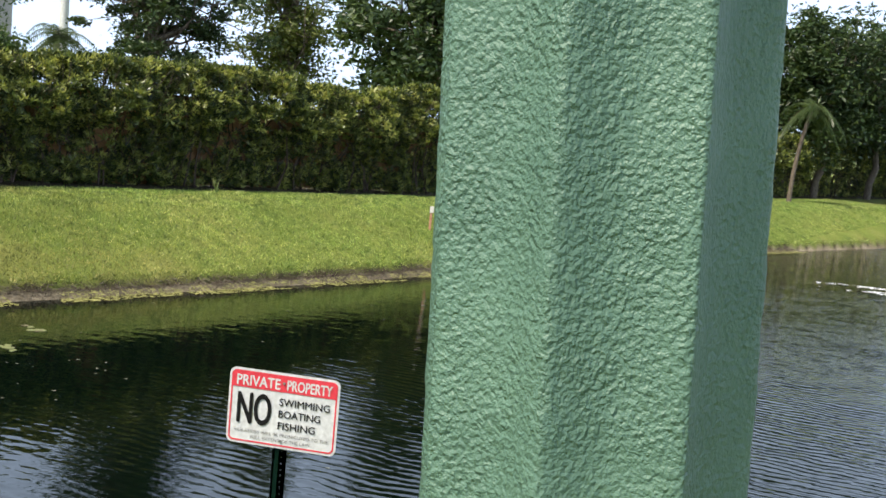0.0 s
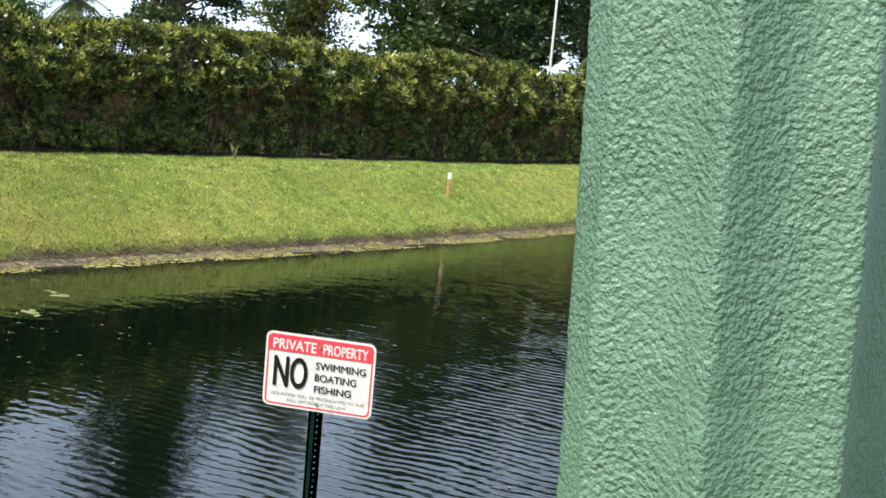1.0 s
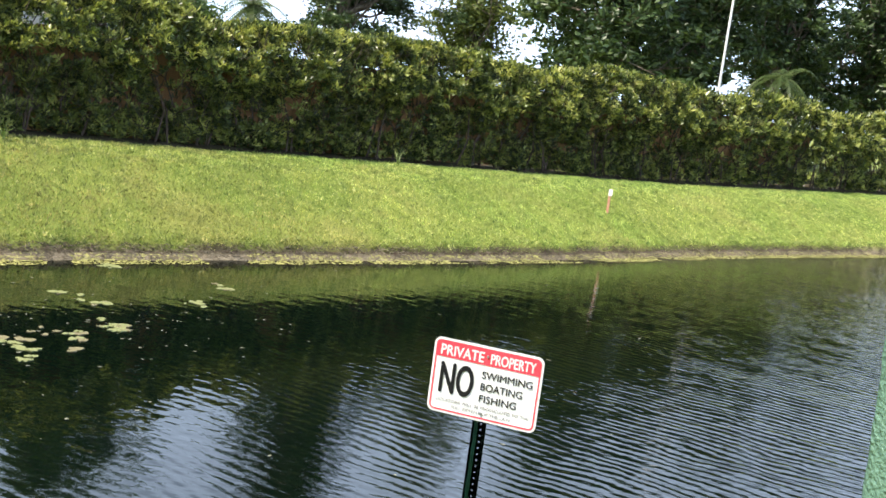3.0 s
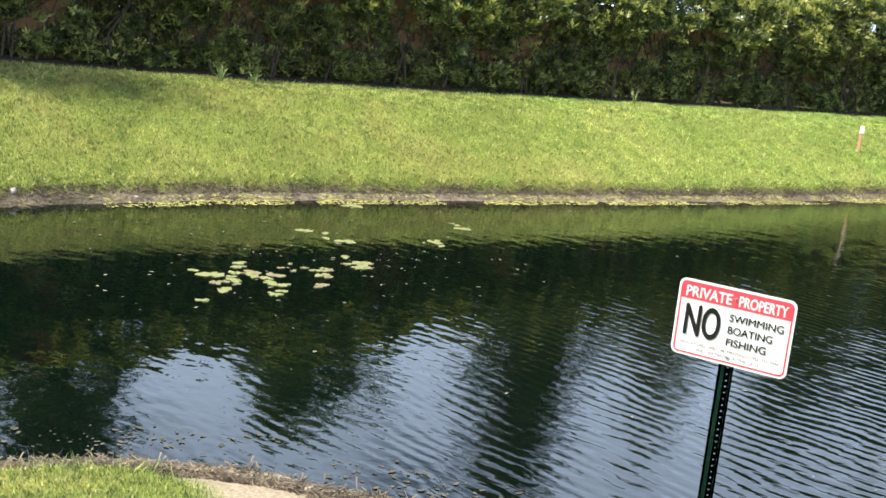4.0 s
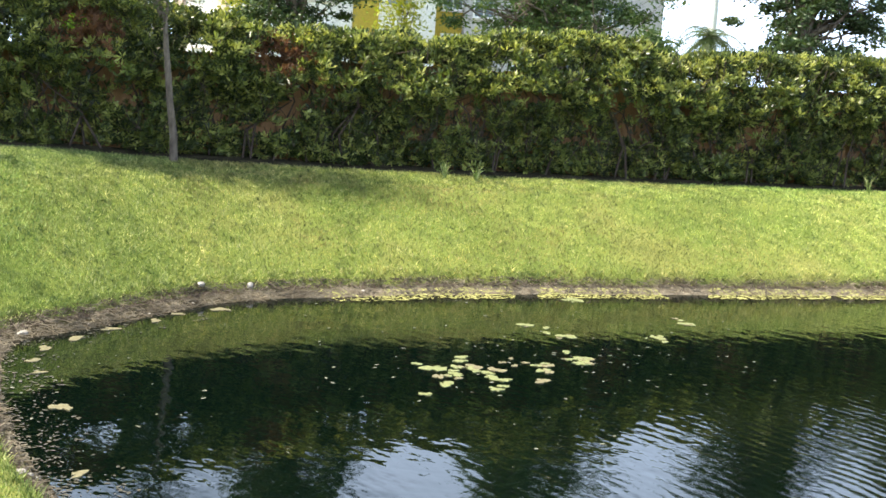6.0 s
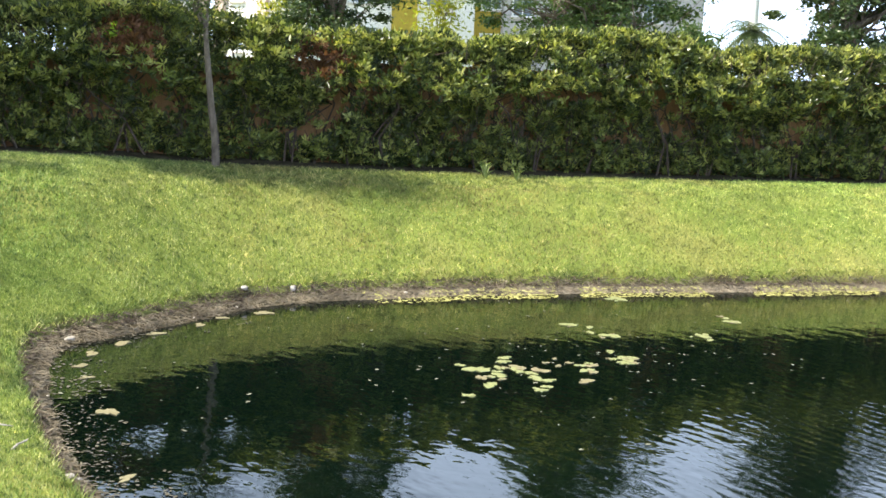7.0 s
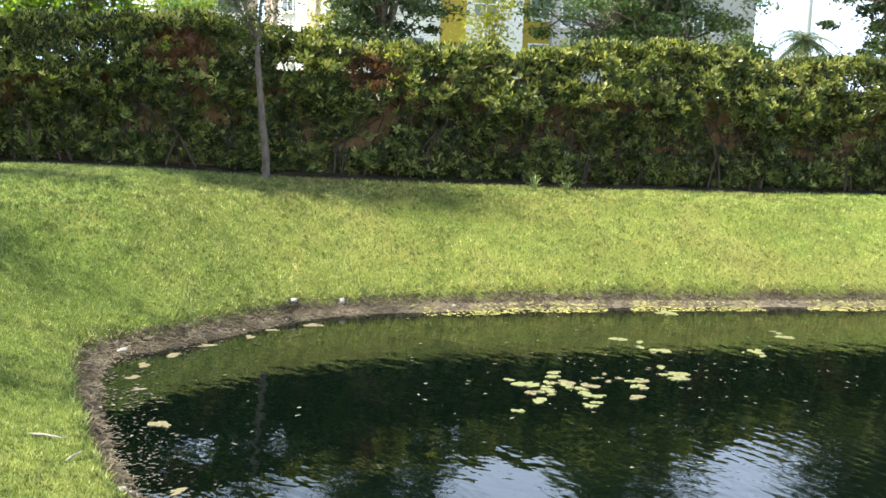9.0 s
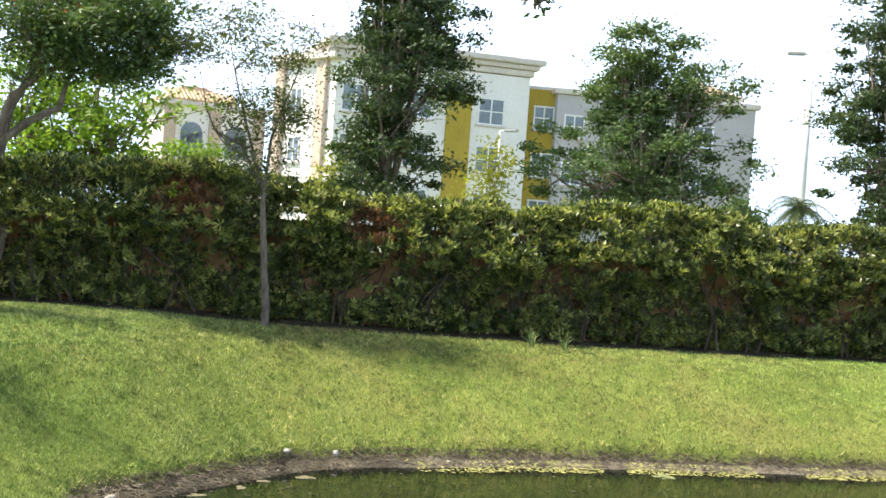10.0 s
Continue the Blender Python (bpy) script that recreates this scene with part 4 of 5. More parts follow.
# olive recess
O0, O1 = bearing(-43.75, 72.6), bearing(-42.3, 72.9)
mO, lO = b_wall(O0, O1, 12.2, 7.0, M_STUCCO_O, "olive_wall")
bm = bmesh.new()
box(bm, lO / 2, 3.5, 12.3, lO, 7.1, 0.2)
b_part("parapet", bm, M_CORNICE, mO)
for zt in (11.1, 8.1, 5.1):
    b_window(mO, lO * 0.56, zt, 1.25, 1.45)
# grey wing
G0, G1 = bearing(-42.3, 72.0), bearing(-32.6, 75.5)
mG, lG = b_wall(G0, G1, 11.9, 9.0, M_STUCCO_G)
bm = bmesh.new()
box(bm, lG / 2, 4.5, 12.1, lG + 0.5, 9.5, 0.35, 0.04)
b_part("parapet", bm, M_CORNICE, mG)
for zt in (10.6, 7.6, 4.6):
    for fx in (0.09, 0.3, 0.52, 0.74):
        b_window(mG, lG * fx, zt, 1.25, 1.35)
# tiled stair tower on the grey wing


def hip_roof(m, cx, cy, z, hx, hy, rise, parent_label):
    bm = bmesh.new()
    box(bm, cx, cy, z - 0.5, 2 * hx - 1.0, 2 * hy - 1.0, 1.4)
    b_part("tower", bm, M_STUCCO_W, m)
    bm = bmesh.new()
    box(bm, cx, cy, z + 0.12, 2 * hx, 2 * hy, 0.24, 0.03)
    b_part("eave", bm, M_CORNICE, m)
    bm = bmesh.new()
    rows = 7
    for r in range(rows):
        f0, f1 = r / rows, (r + 1) / rows
        s0, s1 = 1 - f0 * 0.85, 1 - f1 * 0.85 + 0.02
        lo, hi = z + 0.24 + rise * f0 + 0.05, z + 0.24 + rise * f1
        c0 = [bm.verts.new((cx + sx * hx * s0, cy + sy * hy * s0, lo)) for sx, sy in ((-1, -1), (1, -1), (1, 1), (-1, 1))]
        c1 = [bm.verts.new((cx + sx * hx * s1, cy + sy * hy * s1, hi)) for sx, sy in ((-1, -1), (1, -1), (1, 1), (-1, 1))]
        for k in range(4):
            bm.faces.new((c0[k], c0[(k + 1) % 4], c1[(k + 1) % 4], c1[k]))
        bm.faces.new(c1)
        bm.faces.new(c0[::-1])
    b_part("tile_roof", bm, M_ROOFTILE, m, None, parent_label)


hip_roof(mG, lG * 0.80, 5.0, 12.7, 2.6, 2.6, 1.1, "pale clay tile roof")
# the lower tiled house to the west
HOUSE = empty_thing("tiled_house", (*bearing(-60.2, 80), 1.3), "pale stucco house with an arched front and clay tiles", "building")
mH, lH = wall_frame(bearing(-61.7, 78), bearing(-57.0, 80))
H_INV = HOUSE.matrix_world.inverted()


def h_part(name, bm, mat, label=""):
    ob = part(name, bm, mat, HOUSE, label)
    ob.matrix_basis = H_INV @ mH
    return ob


bm = bmesh.new()
box(bm, lH / 2, 3, 5.5, lH, 6, 8.8)
h_part("wall", bm, M_STUCCO_W)
for fx in (0.04, 0.5, 0.96):
    bm = bmesh.new()
    box(bm, lH * fx, -0.12, 5.5, 0.8, 0.3, 8.8, 0.02)
    h_part("pilaster", bm, M_STUCCO_B, "beige stucco pilaster")
bm = bmesh.new()
box(bm, lH / 2, 2.9, 10.0, lH + 0.9, 7.0, 0.3, 0.05)
h_part("cornice", bm, M_CORNICE)
bm = bmesh.new()
for r in range(8):
    box(bm, lH * 0.36, 3, 10.25 + 0.15 * r, 4.9 - 0.45 * r, 6.6 - 0.6 * r, 0.17)
h_part("tile_roof", bm, M_ROOFTILE, "pale clay tile roof")
bm = bmesh.new()
for k in range(17):
    bmesh.ops.create_cone(bm, cap_ends=True, segments=8, radius1=0.11, radius2=0.09, depth=1.6, matrix=Matrix.Translation((lH * 0.36 - 2.3 + k * 0.288, 0.35, 10.62)) @ Matrix.Rotation(radians(-63), 4, "X"))
h_part("roof_tiles", bm, M_ROOFTILE)
for fx in (0.27, 0.73):
    for zc in (7.9, 4.6):
        bm = bmesh.new()
        box(bm, lH * fx, -0.02, zc - 0.6, 1.5, 0.12, 1.5)
        bmesh.ops.create_cone(bm, cap_ends=True, segments=20, radius1=0.75, radius2=0.75, depth=0.12, matrix=Matrix.Translation((lH * fx, -0.02, zc + 0.15)) @ Matrix.Rotation(radians(90), 4, "X"))
        h_part("arched_window", bm, M_GLASS)

# ---- the painted lamp column beside the viewpoint ----


def build_column():
    """A fluted eight-sided column under many coats of paint."""
    cx, cy = POLE_X, POLE_Y
    z0 = float(ground_height(cx, cy)) - 0.05
    cx += (2.95 - z0) * math.tan(radians(POLE_LEAN))
    thing = empty_thing("lamp_column", (cx, cy, z0), "green lamp column under thick rough paint", "column")
    thing.matrix_world = pose(cx, cy, z0, 0, -POLE_LEAN, 0)
    R, sides = POLE_R, 240
    prof = []
    for k in range(sides):
        a = 2 * math.pi * k / sides
        q = ((a - radians(POLE_TURN)) / (2 * math.pi / 8)) % 1.0
        flat = math.cos(math.pi / 8) / math.cos((q - 0.5) * math.pi / 4)
        scoop = 0.115 * (1 - ((q - 0.5) / 0.5) ** 2) + 0.016 * math.exp(-((min(q, 1 - q)) / 0.06) ** 2)
        prof.append((a, R * (flat * 1.066 - scoop)))
    zs = np.concatenate([[0.0, 0.5, 0.9], np.arange(1.15, 1.95, 0.006), [2.2, 2.8, 3.5]])
    verts, faces = [], []
    for z in zs:
        taper = 1.0 - 0.02 * (z - 1.5)
        for a, r in prof:
            p = Vector((math.cos(a) * r * taper, math.sin(a) * r * taper, z))
            rough = noise.noise(p * 40) * 0.0006 + noise.noise(p * 190) * 0.0007
            verts.append((p.x + math.cos(a) * rough, p.y + math.sin(a) * rough, z))
    for i in range(len(zs) - 1):
        for k in range(sides):
            b = (k + 1) % sides
            faces.append((i * sides + k, i * sides + b, (i + 1) * sides + b, (i + 1) * sides + k))
    faces.append(tuple(range((len(zs) - 1) * sides, len(zs) * sides)))
    part("shaft", mesh_from("shaft", verts, faces, M_POLE, True), M_POLE, thing)
    bm = bmesh.new()
    bmesh.ops.create_cone(bm, cap_ends=True, segments=32, radius1=R * 1.7, radius2=R * 1.35, depth=0.5, matrix=Matrix.Translation((0, 0, 0.24)))
    part("base", bm, M_POLE, thing)
    return thing


POLE_X, POLE_Y, POLE_R, POLE_TURN, POLE_LEAN = 0.176, 0.655, 0.0990, 37.1, 2.4
build_column()

# ---- the warning sign ----


def rounded_rect(bm, w, h, r, y, back=None, seg=8):
    """A plate with rounded corners in the xz plane, facing -y; back: its thickness."""
    pts = []
    for cx, cz, a0 in ((w / 2 - r, h / 2 - r, 0), (-w / 2 + r, h / 2 - r, 90), (-w / 2 + r, -h / 2 + r, 180), (w / 2 - r, -h / 2 + r, 270)):
        for k in range(seg + 1):
            a = radians(a0 + 90 * k / seg)
            pts.append((cx + r * math.cos(a), cz + r * math.sin(a)))
    front = [bm.verts.new((x, y, z)) for x, z in pts]
    bm.faces.new(front)
    if back:
        rear = [bm.verts.new((x, y + back, z)) for x, z in pts]
        bm.faces.new(rear[::-1])
        for k in range(len(pts)):
            j = (k + 1) % len(pts)
            bm.faces.new((front[j], front[k], rear[k], rear[j]))
    return pts


def words(text, x0, x1, zc, height, mat, parent, weight=0.0, label=""):
    """Printed words between x0 and x1, centred on the height zc."""
    cu = bpy.data.curves.new("words", "FONT")
    cu.body, cu.extrude, cu.offset, cu.resolution_u = text, 0.0, 0.0, 4
    tmp = bpy.data.objects.new("words", cu)
    scene.collection.objects.link(tmp)
    dg = bpy.context.evaluated_depsgraph_get()
    me = bpy.data.meshes.new_from_object(tmp.evaluated_get(dg))
    bpy.data.objects.remove(tmp)
    co = np.empty(len(me.vertices) * 3)
    me.vertices.foreach_get("co", co)
    co = co.reshape(-1, 3)
    lo, hi = co.min(0), co.max(0)
    x = x0 + (co[:, 0] - lo[0]) / (hi[0] - lo[0]) * (x1 - x0)
    z = zc + ((co[:, 1] - lo[1]) / (hi[1] - lo[1]) - 0.5) * height
    me.vertices.foreach_set("co", np.column_stack([x, np.zeros(len(x)), z]).ravel())
    if weight:
        tris = [tuple(p.vertices) for p in me.polygons]
        base = np.column_stack([x, np.zeros(len(x)), z])
        lots = [(base + (dx * weight, -0.0001 * k, dz * weight), tris) for k, (dx, dz) in enumerate(((0, 0), (1, 0), (-1, 0), (0, 1), (0, -1)))]
        me = mesh_from("lettering", *join_arrays([(v.tolist(), f) for v, f in lots]), mat)
    else:
        me.materials.clear()
        me.materials.append(mat)
        me.update()
    ob = part("lettering", me, mat, parent, label)
    ob.location = (0, -0.0032, 0)
    return ob


def build_sign():
    sx, sy, sz = -1.187, 4.125, 1.815
    g = float(ground_height(sx, sy + 0.03))
    thing = empty_thing("warning_sign", (sx, sy, g), "white and red metal sign on a green channel post", "sign")
    W, Hh = 0.457, 0.305
    bm = bmesh.new()
    rounded_rect(bm, W, Hh, 0.028, 0.0, 0.002)
    plate = part("sign_plate", bm, M_SIGNWHITE, thing, "white plate with red header and border")
    plate.location = (0, 0, sz - g)
    # red border ring and header band
    bm = bmesh.new()
    seg = 8

    def ring(w, h, r):
        out = []
        for cx, cz, a0 in ((w / 2 - r, h / 2 - r, 0), (-w / 2 + r, h / 2 - r, 90), (-w / 2 + r, -h / 2 + r, 180), (w / 2 - r, -h / 2 + r, 270)):
            for k in range(seg + 1):
                a = radians(a0 + 90 * k / seg)
                out.append(bm.verts.new((cx + r * math.cos(a), -0.0018, cz + r * math.sin(a))))
        return out

    o, i = ring(W - 0.018, Hh - 0.018, 0.021), ring(W - 0.030, Hh - 0.030, 0.016)
    for k in range(len(o)):
        j = (k + 1) % len(o)
        bm.faces.new((o[k], o[j], i[j], i[k]))
    part("border", bm, M_SIGNRED, plate)
    bm = bmesh.new()
    pts = []
    w, h, r = W - 0.029, Hh - 0.029, 0.016
    for cx, cz, a0 in ((w / 2 - r, h / 2 - r, 0), (-w / 2 + r, h / 2 - r, 90)):
        for k in range(seg + 1):
            a = radians(a0 + 90 * k / seg)
            pts.append(bm.verts.new((cx + r * math.cos(a), -0.0024, cz + r * math.sin(a))))
    pts += [bm.verts.new((-w / 2, -0.0024, 0.076)), bm.verts.new((w / 2, -0.0024, 0.076))]
    bm.faces.new(pts)
    part("header", bm, M_SIGNRED, plate)
    words("PRIVATE", -0.196, -0.016, 0.106, 0.041, M_SIGNWHITE, plate, 0.0011, "white capitals")
    words("PROPERTY", 0.014, 0.198, 0.106, 0.041, M_SIGNWHITE, plate, 0.0011, "white capitals")
    words("NO", -0.186, -0.048, -0.006, 0.124, M_SIGNBLACK, plate, 0.0032, "large black capitals")
    words("SWIMMING", -0.014, 0.194, 0.036, 0.029, M_SIGNBLACK, plate, 0.0005)
    words("BOATING", -0.014, 0.158, -0.012, 0.029, M_SIGNBLACK, plate, 0.0005)
    words("FISHING", -0.014, 0.140, -0.060, 0.029, M_SIGNBLACK, plate, 0.0005)
    words("VIOLATORS WILL BE PROSECUTED TO THE", -0.197, 0.197, -0.098, 0.0125, M_SIGNGREY, plate)
    words("FULL EXTENT OF THE LAW", -0.125, 0.125, -0.121, 0.0125, M_SIGNGREY, plate)
    for x, z in ((0.0, 0.112), (0.0, -0.121)):
        bm = bmesh.new()
        bmesh.ops.create_cone(bm, cap_ends=True, segments=12, radius1=0.006, radius2=0.0045, depth=0.005, matrix=Matrix.Translation((x, -0.006, z)) @ Matrix.Rotation(radians(90), 4, "X"))
        part("bolt", bm, M_STEEL, plate)
    # channel post: a web with a row of holes, two sloping sides, two outer lips
    top = sz - g + 0.135
    bm = bmesh.new()
    section = [(-0.030, 0.004), (-0.020, 0.004), (-0.012, 0.030), (-0.003, 0.030), (0.003, 0.030), (0.012, 0.030), (0.020, 0.004), (0.030, 0.004)]
    zs = [-0.3]
    z = 0.02
    holes = []
    while z < top - 0.02:
        holes.append(len(zs))
        zs += [z, z + 0.006]
        z += 0.0254
    zs.append(top)
    grid = [[bm.verts.new((x, y, zz)) for x, y in section] for zz in zs]
    for a in range(len(zs) - 1):
        for k in range(len(section) - 1):
            if k == 3 and a in holes:
                continue
            bm.faces.new((grid[a][k], grid[a][k + 1], grid[a + 1][k + 1], grid[a + 1][k]))
    bmesh.ops.solidify(bm, geom=bm.faces[:], thickness=-0.0025)
    part("post", bm, M_POST, thing, "dark green enamelled channel post with punched holes")
    return thing


build_sign()

# ---- stakes, stones, pads and litter ----


def build_stake():
    x, y = -4.71, 23.15
    z = float(ground_height(x, y))
    thing = empty_thing("marker_stake", (x, y, z), "orange-painted stake with a pale tag on the lawn", "stake")
    bm = bmesh.new()
    box(bm, 0, 0, 0.2, 0.05, 0.03, 0.5, 0.004)
    part("stake", bm, M_STAKEWOOD, thing)
    bm = bmesh.new()
    box(bm, 0.015, -0.025, 0.43, 0.085, 0.015, 0.14, 0.004)
    part("tag", bm, M_STAKEPLATE, thing)


build_stake()


def pad_mesh(name, r, mat, ragged=0.12, notch=True):
    n = 22
    verts = [(0, 0, 0.004)]
    ph = rng.uniform(0, 6.28, 3)
    for k in range(n):
        a = 2 * math.pi * k / n
        rr = r * (1 + ragged * (math.sin(2 * a + ph[0]) + 0.6 * math.sin(3 * a + ph[1]) + 0.4 * math.sin(7 * a + ph[2])))
        if notch and k == 0:
            rr *= 0.3
        verts.append((rr * math.cos(a), rr * math.sin(a), 0.006 + 0.004 * math.sin(3 * a + ph[2])))
    faces = [(0, 1 + k, 1 + (k + 1) % n) for k in range(n)]
    low = [(x, y, -0.008) for x, y, z in verts[1:]]
    m = len(verts)
    verts += low
    faces += [(1 + k, m + k, m + (k + 1) % n, 1 + (k + 1) % n) for k in range(n)]
    return mesh_from(name, verts, faces, mat)


PAD_KINDS = [pad_mesh("lily_pad", 1.0, M_PAD, 0.30) for _ in range(4)] + [pad_mesh("lily_pad", 1.0, M_DRYPAD, 0.3) for _ in range(3)]


def lily_pad(x, y, r, dry=False, sq=1.0):
    k = rng.integers(4, 7) if dry else rng.integers(0, 4)
    ob = new("lily_pad", PAD_KINDS[k])
    ob.matrix_world = Matrix.Translation((x, y, 0.003)) @ Matrix.Rotation(rng.uniform(0, 6.28), 4, "Z") @ Matrix.Diagonal((r * 0.85, r * sq * 0.85, 0.7, 1))
    tagged(ob, "yellowed floating lily pad" if dry else "pale green floating lily pad on dark water", "lily pad", "lily pads")


PADS = ((-7.52, 8.09, 0.13), (-8.26, 10.46, 0.10), (-7.62, 10.42, 0.11), (-7.17, 12.32, 0.10), (-6.87, 9.68, 0.11), (-8.88, 12.25, 0.13), (-6.97, 11.34, 0.11))
for x, y, r in PADS:
    lily_pad(x, y, r)
    for _ in range(3):
        lily_pad(x + rng.normal(0, 0.17), y + rng.normal(0, 0.15), r * rng.uniform(0.2, 0.6), rng.uniform() < 0.4)
for cx, cy, n, s in ((-7.52, 8.35, 7, 0.17), (-7.1, 8.45, 6, 0.2), (-7.02, 9.05, 9, 0.17), (-6.85, 9.6, 4, 0.12), (-6.9, 7.9, 9, 0.28)):
    for _ in range(n):
        lily_pad(cx + rng.normal(0, s), cy + rng.normal(0, s * 0.8), rng.uniform(0.03, 0.095), rng.uniform() < 0.45)
for x, y, r in ((-10.80, 7.85, 0.13), (-8.45, 4.55, 0.12), (-10.25, 5.35, 0.10), (-9.9, 5.05, 0.08), (-10.45, 5.8, 0.11), (-10.62, 6.3, 0.10), (-10.7, 6.9, 0.09), (-10.85, 7.3, 0.08), (-9.5, 4.9, 0.07), (-7.0, 3.9, 0.08)):
    lily_pad(x, y, r, True, 0.7)


def floating_bits(name, xy, size, mat, label, z=0.005):
    n = len(xy)
    k = 6
    a = np.linspace(0, 2 * np.pi, k, endpoint=False)[None, :] + rng.uniform(0, 6, (n, 1))
    r = size[:, None] * rng.uniform(0.5, 1.2, (n, k))
    turn = rng.uniform(0, np.pi, (n, 1))
    ex, ey = r * np.cos(a), 0.55 * r * np.sin(a)
    X = xy[:, :1] + ex * np.cos(turn) - ey * np.sin(turn)
    Y = xy[:, 1:] + ex * np.sin(turn) + ey * np.cos(turn)
    Z = np.maximum(ground_height(X, Y), 0) + z + rng.uniform(0, 0.004, (n, 1))
    verts = np.stack([X, Y, Z], 2).reshape(-1, 3)
    faces = np.arange(n * k).reshape(n, k)
    return tagged(new(name, mesh_from(name, verts, faces, mat)), label, "debris", kind="stuff")


def in_water(p, margin=0.02):
    return p[shore_distance(p[:, 0], p[:, 1]) < -margin]


far = rng.normal((-7.3, 9.2), (1.1, 1.5), (130, 2))
wide = np.column_stack([rng.uniform(-10.5, 0, 60), rng.uniform(4, 18, 60)])
west = rng.normal((-9.3, 5.0), (0.8, 0.5), (35, 2))
bits = in_water(np.vstack([far, wide, west]))
floating_bits("floating_debris", bits, rng.uniform(0.008, 0.032, len(bits)), M_DEBRIS, "small pale bits of leaf afloat on the pond")


def along_shore(n, lo, hi, pick):
    """Random spots beside the waterline, between the distances lo and hi from it, on land where positive."""
    p = np.column_stack([rng.uniform(-12.5, 6, n), rng.uniform(2.5, 36, n)])
    d = bank_distance(p[:, 0], p[:, 1])
    return p[(d > lo) & (d < hi) & pick(p)]


scum = along_shore(800000, -0.30, 0.20, lambda p: (p[:, 1] > 9.4) & (wobble(p[:, 0] * 0.8, p[:, 1] * 0.8) > -0.45) & (rng.uniform(0, 1, len(p)) < 0.7 * np.clip((p[:, 1] - 9.0) / 1.5, 0, 1)))
floating_bits("algae_scum", scum, rng.uniform(0.008, 0.042, len(scum)), M_SCUM, "yellow-green algae scum along the waterline", 0.004)
near_bits = along_shore(120000, -0.55, 0.1, lambda p: (p[:, 1] < 7.5) & (wobble(p[:, 0] * 1.9, p[:, 1] * 1.9) > -0.1) & (rng.uniform(0, 1, len(p)) < 0.3))
floating_bits("shore_scum", near_bits, rng.uniform(0.008, 0.034, len(near_bits)), M_SCUMBROWN, "dry leaf scum floating at the water's edge")

film = along_shore(650000, -0.5, -0.02, lambda p: (p[:, 1] < 6.4) & (wobble(p[:, 0] * 1.3, p[:, 1] * 1.3 + 2.0) > -0.12))
film = film[rng.uniform(0, 1, len(film)) < 0.33 * np.clip(1.0 + 1.8 * shore_distance(film[:, 0], film[:, 1]), 0, 1)]
floating_bits("dusty_film", film, rng.uniform(0.006, 0.036, len(film)) * rng.uniform(0.5, 1.0, len(film)), M_FILM, "grey dusty film of bits floating by the bank", 0.003)


def litter(n, lo, hi, pick, length, mat, name, label):
    p = along_shore(n, lo, hi, pick)
    m = len(p)
    z = ground_height(p[:, 0], p[:, 1]) + 0.008
    a, tilt = rng.uniform(0, 2 * np.pi, m), rng.normal(0.15, 0.3, m)
    L = length * rng.uniform(0.3, 1.3, m)
    d = np.column_stack([np.cos(a) * np.cos(tilt), np.sin(a) * np.cos(tilt), np.sin(tilt)]) * L[:, None]
    s = np.column_stack([-np.sin(a), np.cos(a), np.zeros(m)]) * 0.006
    c = np.column_stack([p, z])
    up = np.array((0, 0, 0.006))
    verts = np.stack([c - d / 2 - s, c - d / 2 + s, c + d / 2, c + up], 1).reshape(-1, 3)
    i = np.arange(m)[:, None] * 4
    faces = np.concatenate([np.hstack([i, i + 1, i + 3]), np.hstack([i + 1, i + 2, i + 3]), np.hstack([i + 2, i, i + 3])], 0)
    return tagged(new(name, mesh_from(name, verts, faces, mat)), label, "litter", kind="stuff")


# dark thatch; its colour also stands in for the shade below the overhanging turf
litter(900000, 0.22, 0.40, lambda p: p[:, 1] > 2.6, 0.13, M_STEM, "roots_and_edge_shade", "dark roots and thatch that also draw the shade under the lawn's edge")
litter(650000, 0.0, 0.38, lambda p: p[:, 1] > 2.6, 0.19, M_LITTER, "bank_litter", "dry roots, sticks and dead grass on the muddy bank")


def stone(x, y, r, label, flat=0.7):
    z = max(float(ground_height(x, y)), -0.01)
    bm = bmesh.new()
    bmesh.ops.create_icosphere(bm, subdivisions=3, radius=r)
    off = Vector((x * 3.1, y * 2.7, r * 40))
    for v in bm.verts:
        v.co *= 1 + 0.28 * noise.noise(v.co * (1.3 / r) + off)
        v.co.z *= flat
    for f in bm.faces:
        f.smooth = True
    ob = part("stone", bm, M_STONE, None)
    ob.location = (x, y, z + r * flat * 0.4)
    return tagged(ob, label, "stone", "stones at the waterline")


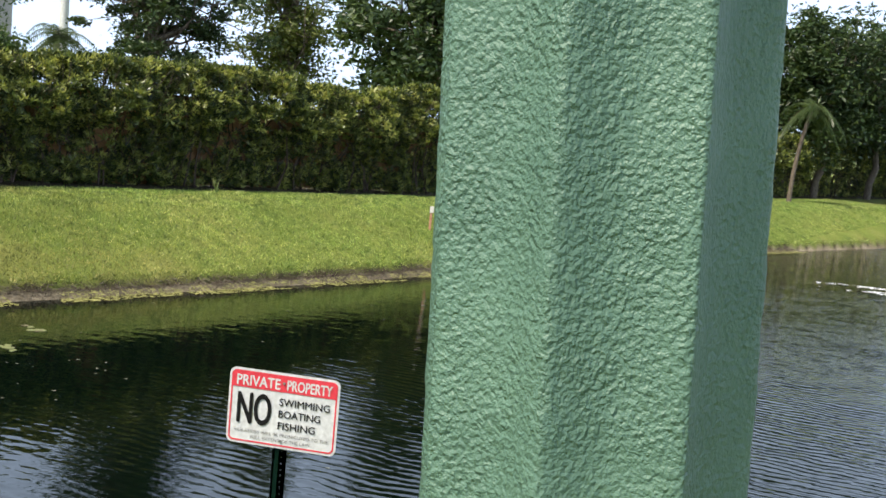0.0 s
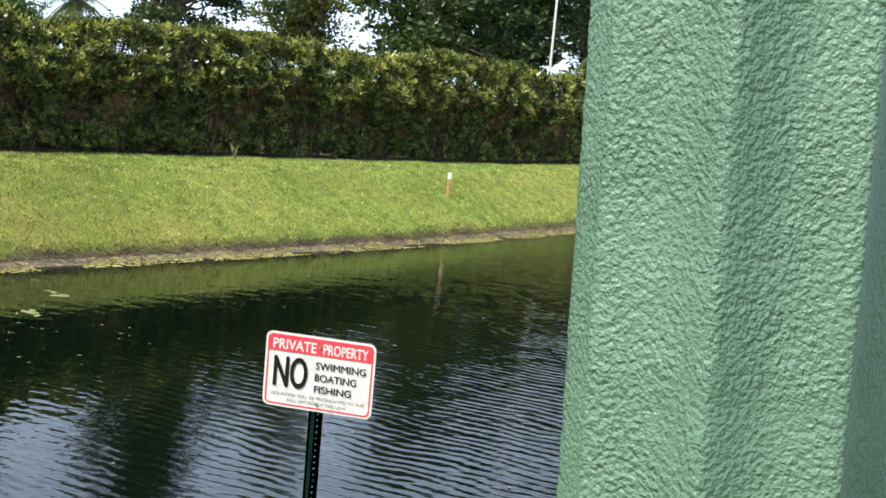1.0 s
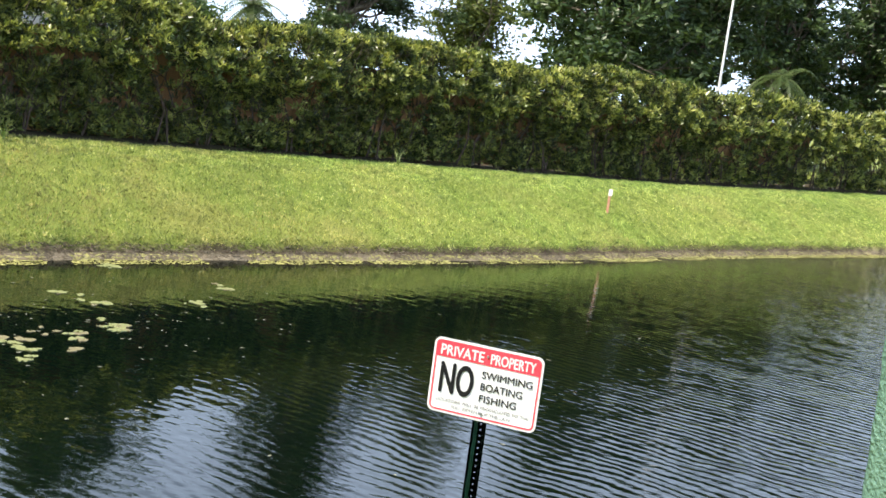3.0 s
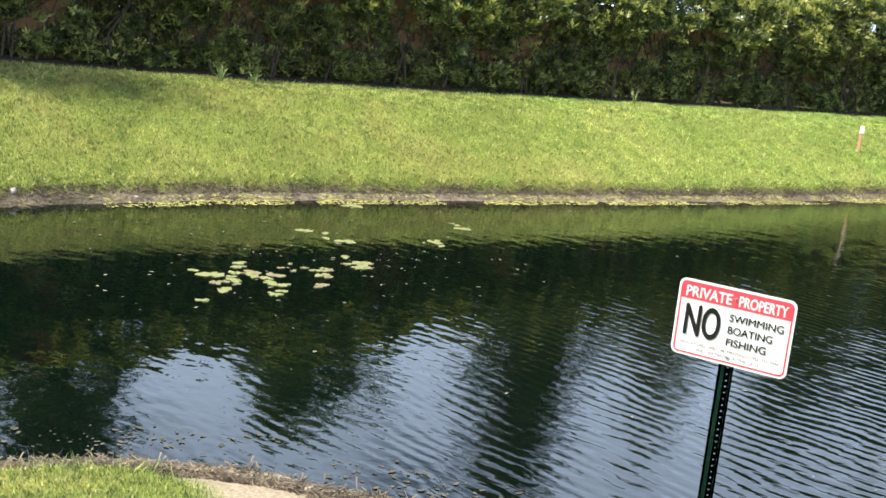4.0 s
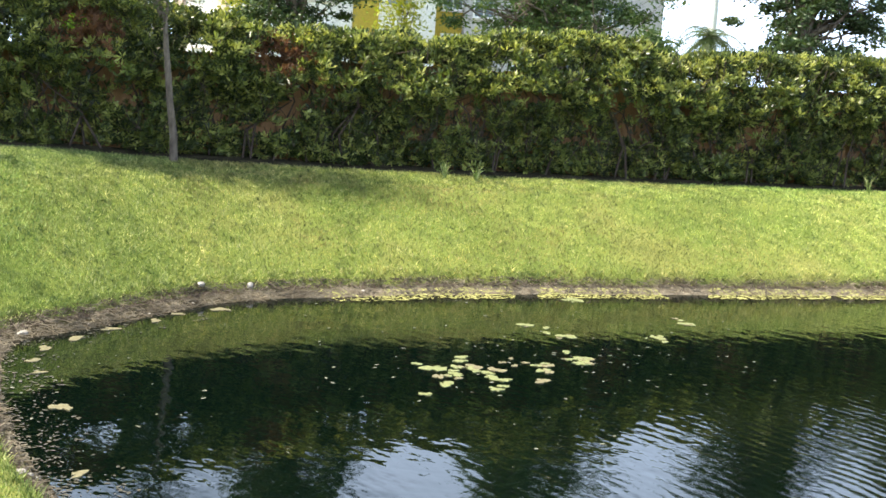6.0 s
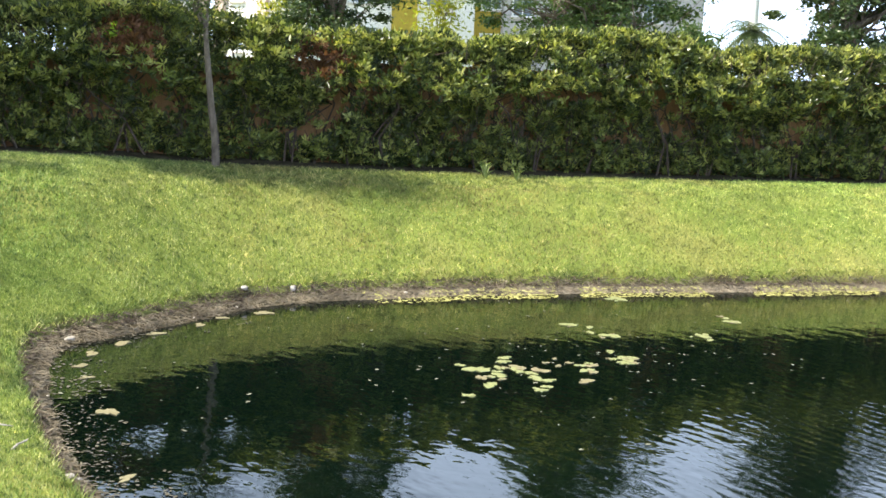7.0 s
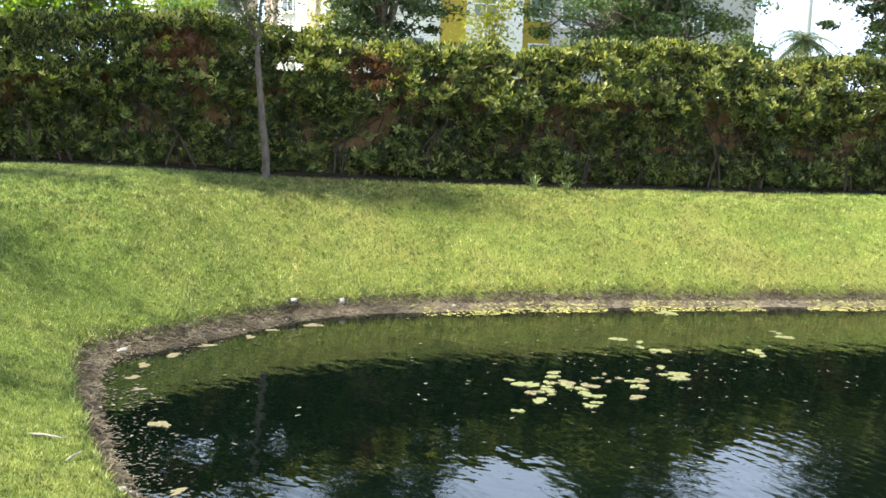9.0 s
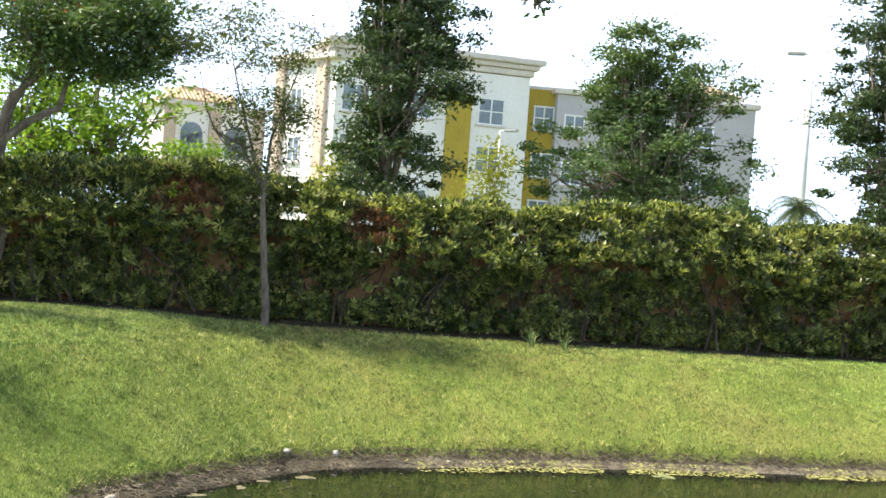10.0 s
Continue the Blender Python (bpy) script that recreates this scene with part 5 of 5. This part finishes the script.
stone(-11.30, 8.66, 0.045, "pale rounded stone at the waterline", 0.9)
stone(-11.45, 8.02, 0.048, "pale flat stone at the waterline")
stone(-7.12, 3.52, 0.05, "pale flat stone on the muddy bank", 0.4)
stone(-10.8, 5.4, 0.05, "pale flat stone at the waterline", 0.5)
for _ in range(26):
    k = rng.uniform()
    p = along_shore(9000, 0.0, 0.25, lambda q: q[:, 1] < 12)
    q = p[rng.integers(0, len(p))]
    stone(float(q[0]), float(q[1]), rng.uniform(0.012, 0.028), "small pale pebble on the muddy bank", 0.6)

# weeds at the foot of the hedge
for wx, wy in ((-12.05, 12.95), (-11.75, 13.35), (-8.3, 20.2)):
    wz = float(ground_height(wx, wy))
    lots = []
    for _ in range(16):
        a, sp, hh = rng.uniform(0, 6.28), rng.uniform(0.05, 0.22), rng.uniform(0.12, 0.34)
        lots.append(tube_arrays([(0, 0, -0.01), (math.cos(a) * sp * 0.4, math.sin(a) * sp * 0.4, hh * 0.7), (math.cos(a) * sp, math.sin(a) * sp, hh)], [0.008, 0.006, 0.001], 4))
    ob = new("weed", mesh_from("weed", *join_arrays(lots), M_GRASS))
    ob.location = (wx, wy, wz)
    tagged(ob, "tuft of long pale weeds at the hedge's foot", "weed", "weeds under the hedge")

# a dead stick and a dry leaf on the near bank
for sx, sy, turn, ln, rad, nm, lab in ((-8.06, 3.40, 0.5, 0.34, 0.012, "stick", "pale dead stick on the grass"), (-7.62, 3.42, 2.1, 0.22, 0.010, "stick", "pale dead stick on the muddy bank"), (-5.7, 3.35, 1.1, 0.40, 0.008, "stick", "thin dry stick at the water's edge")):
    sz = float(ground_height(sx, sy)) + 0.02
    pts = [(-ln / 2, 0, 0), (-ln * 0.1, 0.015, 0.012), (ln * 0.2, -0.01, 0.02), (ln / 2, 0.02, 0.01)]
    ob = new(nm, mesh_from(nm, *tube_arrays(pts, [rad, rad * 0.9, rad * 0.7, rad * 0.3], 6), M_STONE, True))
    ob.matrix_world = pose(sx, sy, sz, 0, 0, math.degrees(turn))
    tagged(ob, lab, "stick", "sticks on the bank")

# the froth of a fountain on the open water
fr = np.column_stack([rng.normal(5.6, 0.7, 160), 27.0 + 0.9 * rng.integers(0, 2, 160) + rng.normal(0, 0.10, 160)])
floating_bits("fountain_froth", fr, rng.uniform(0.04, 0.16, 160), M_FOAM, "white froth where a fountain disturbs the water", 0.012)
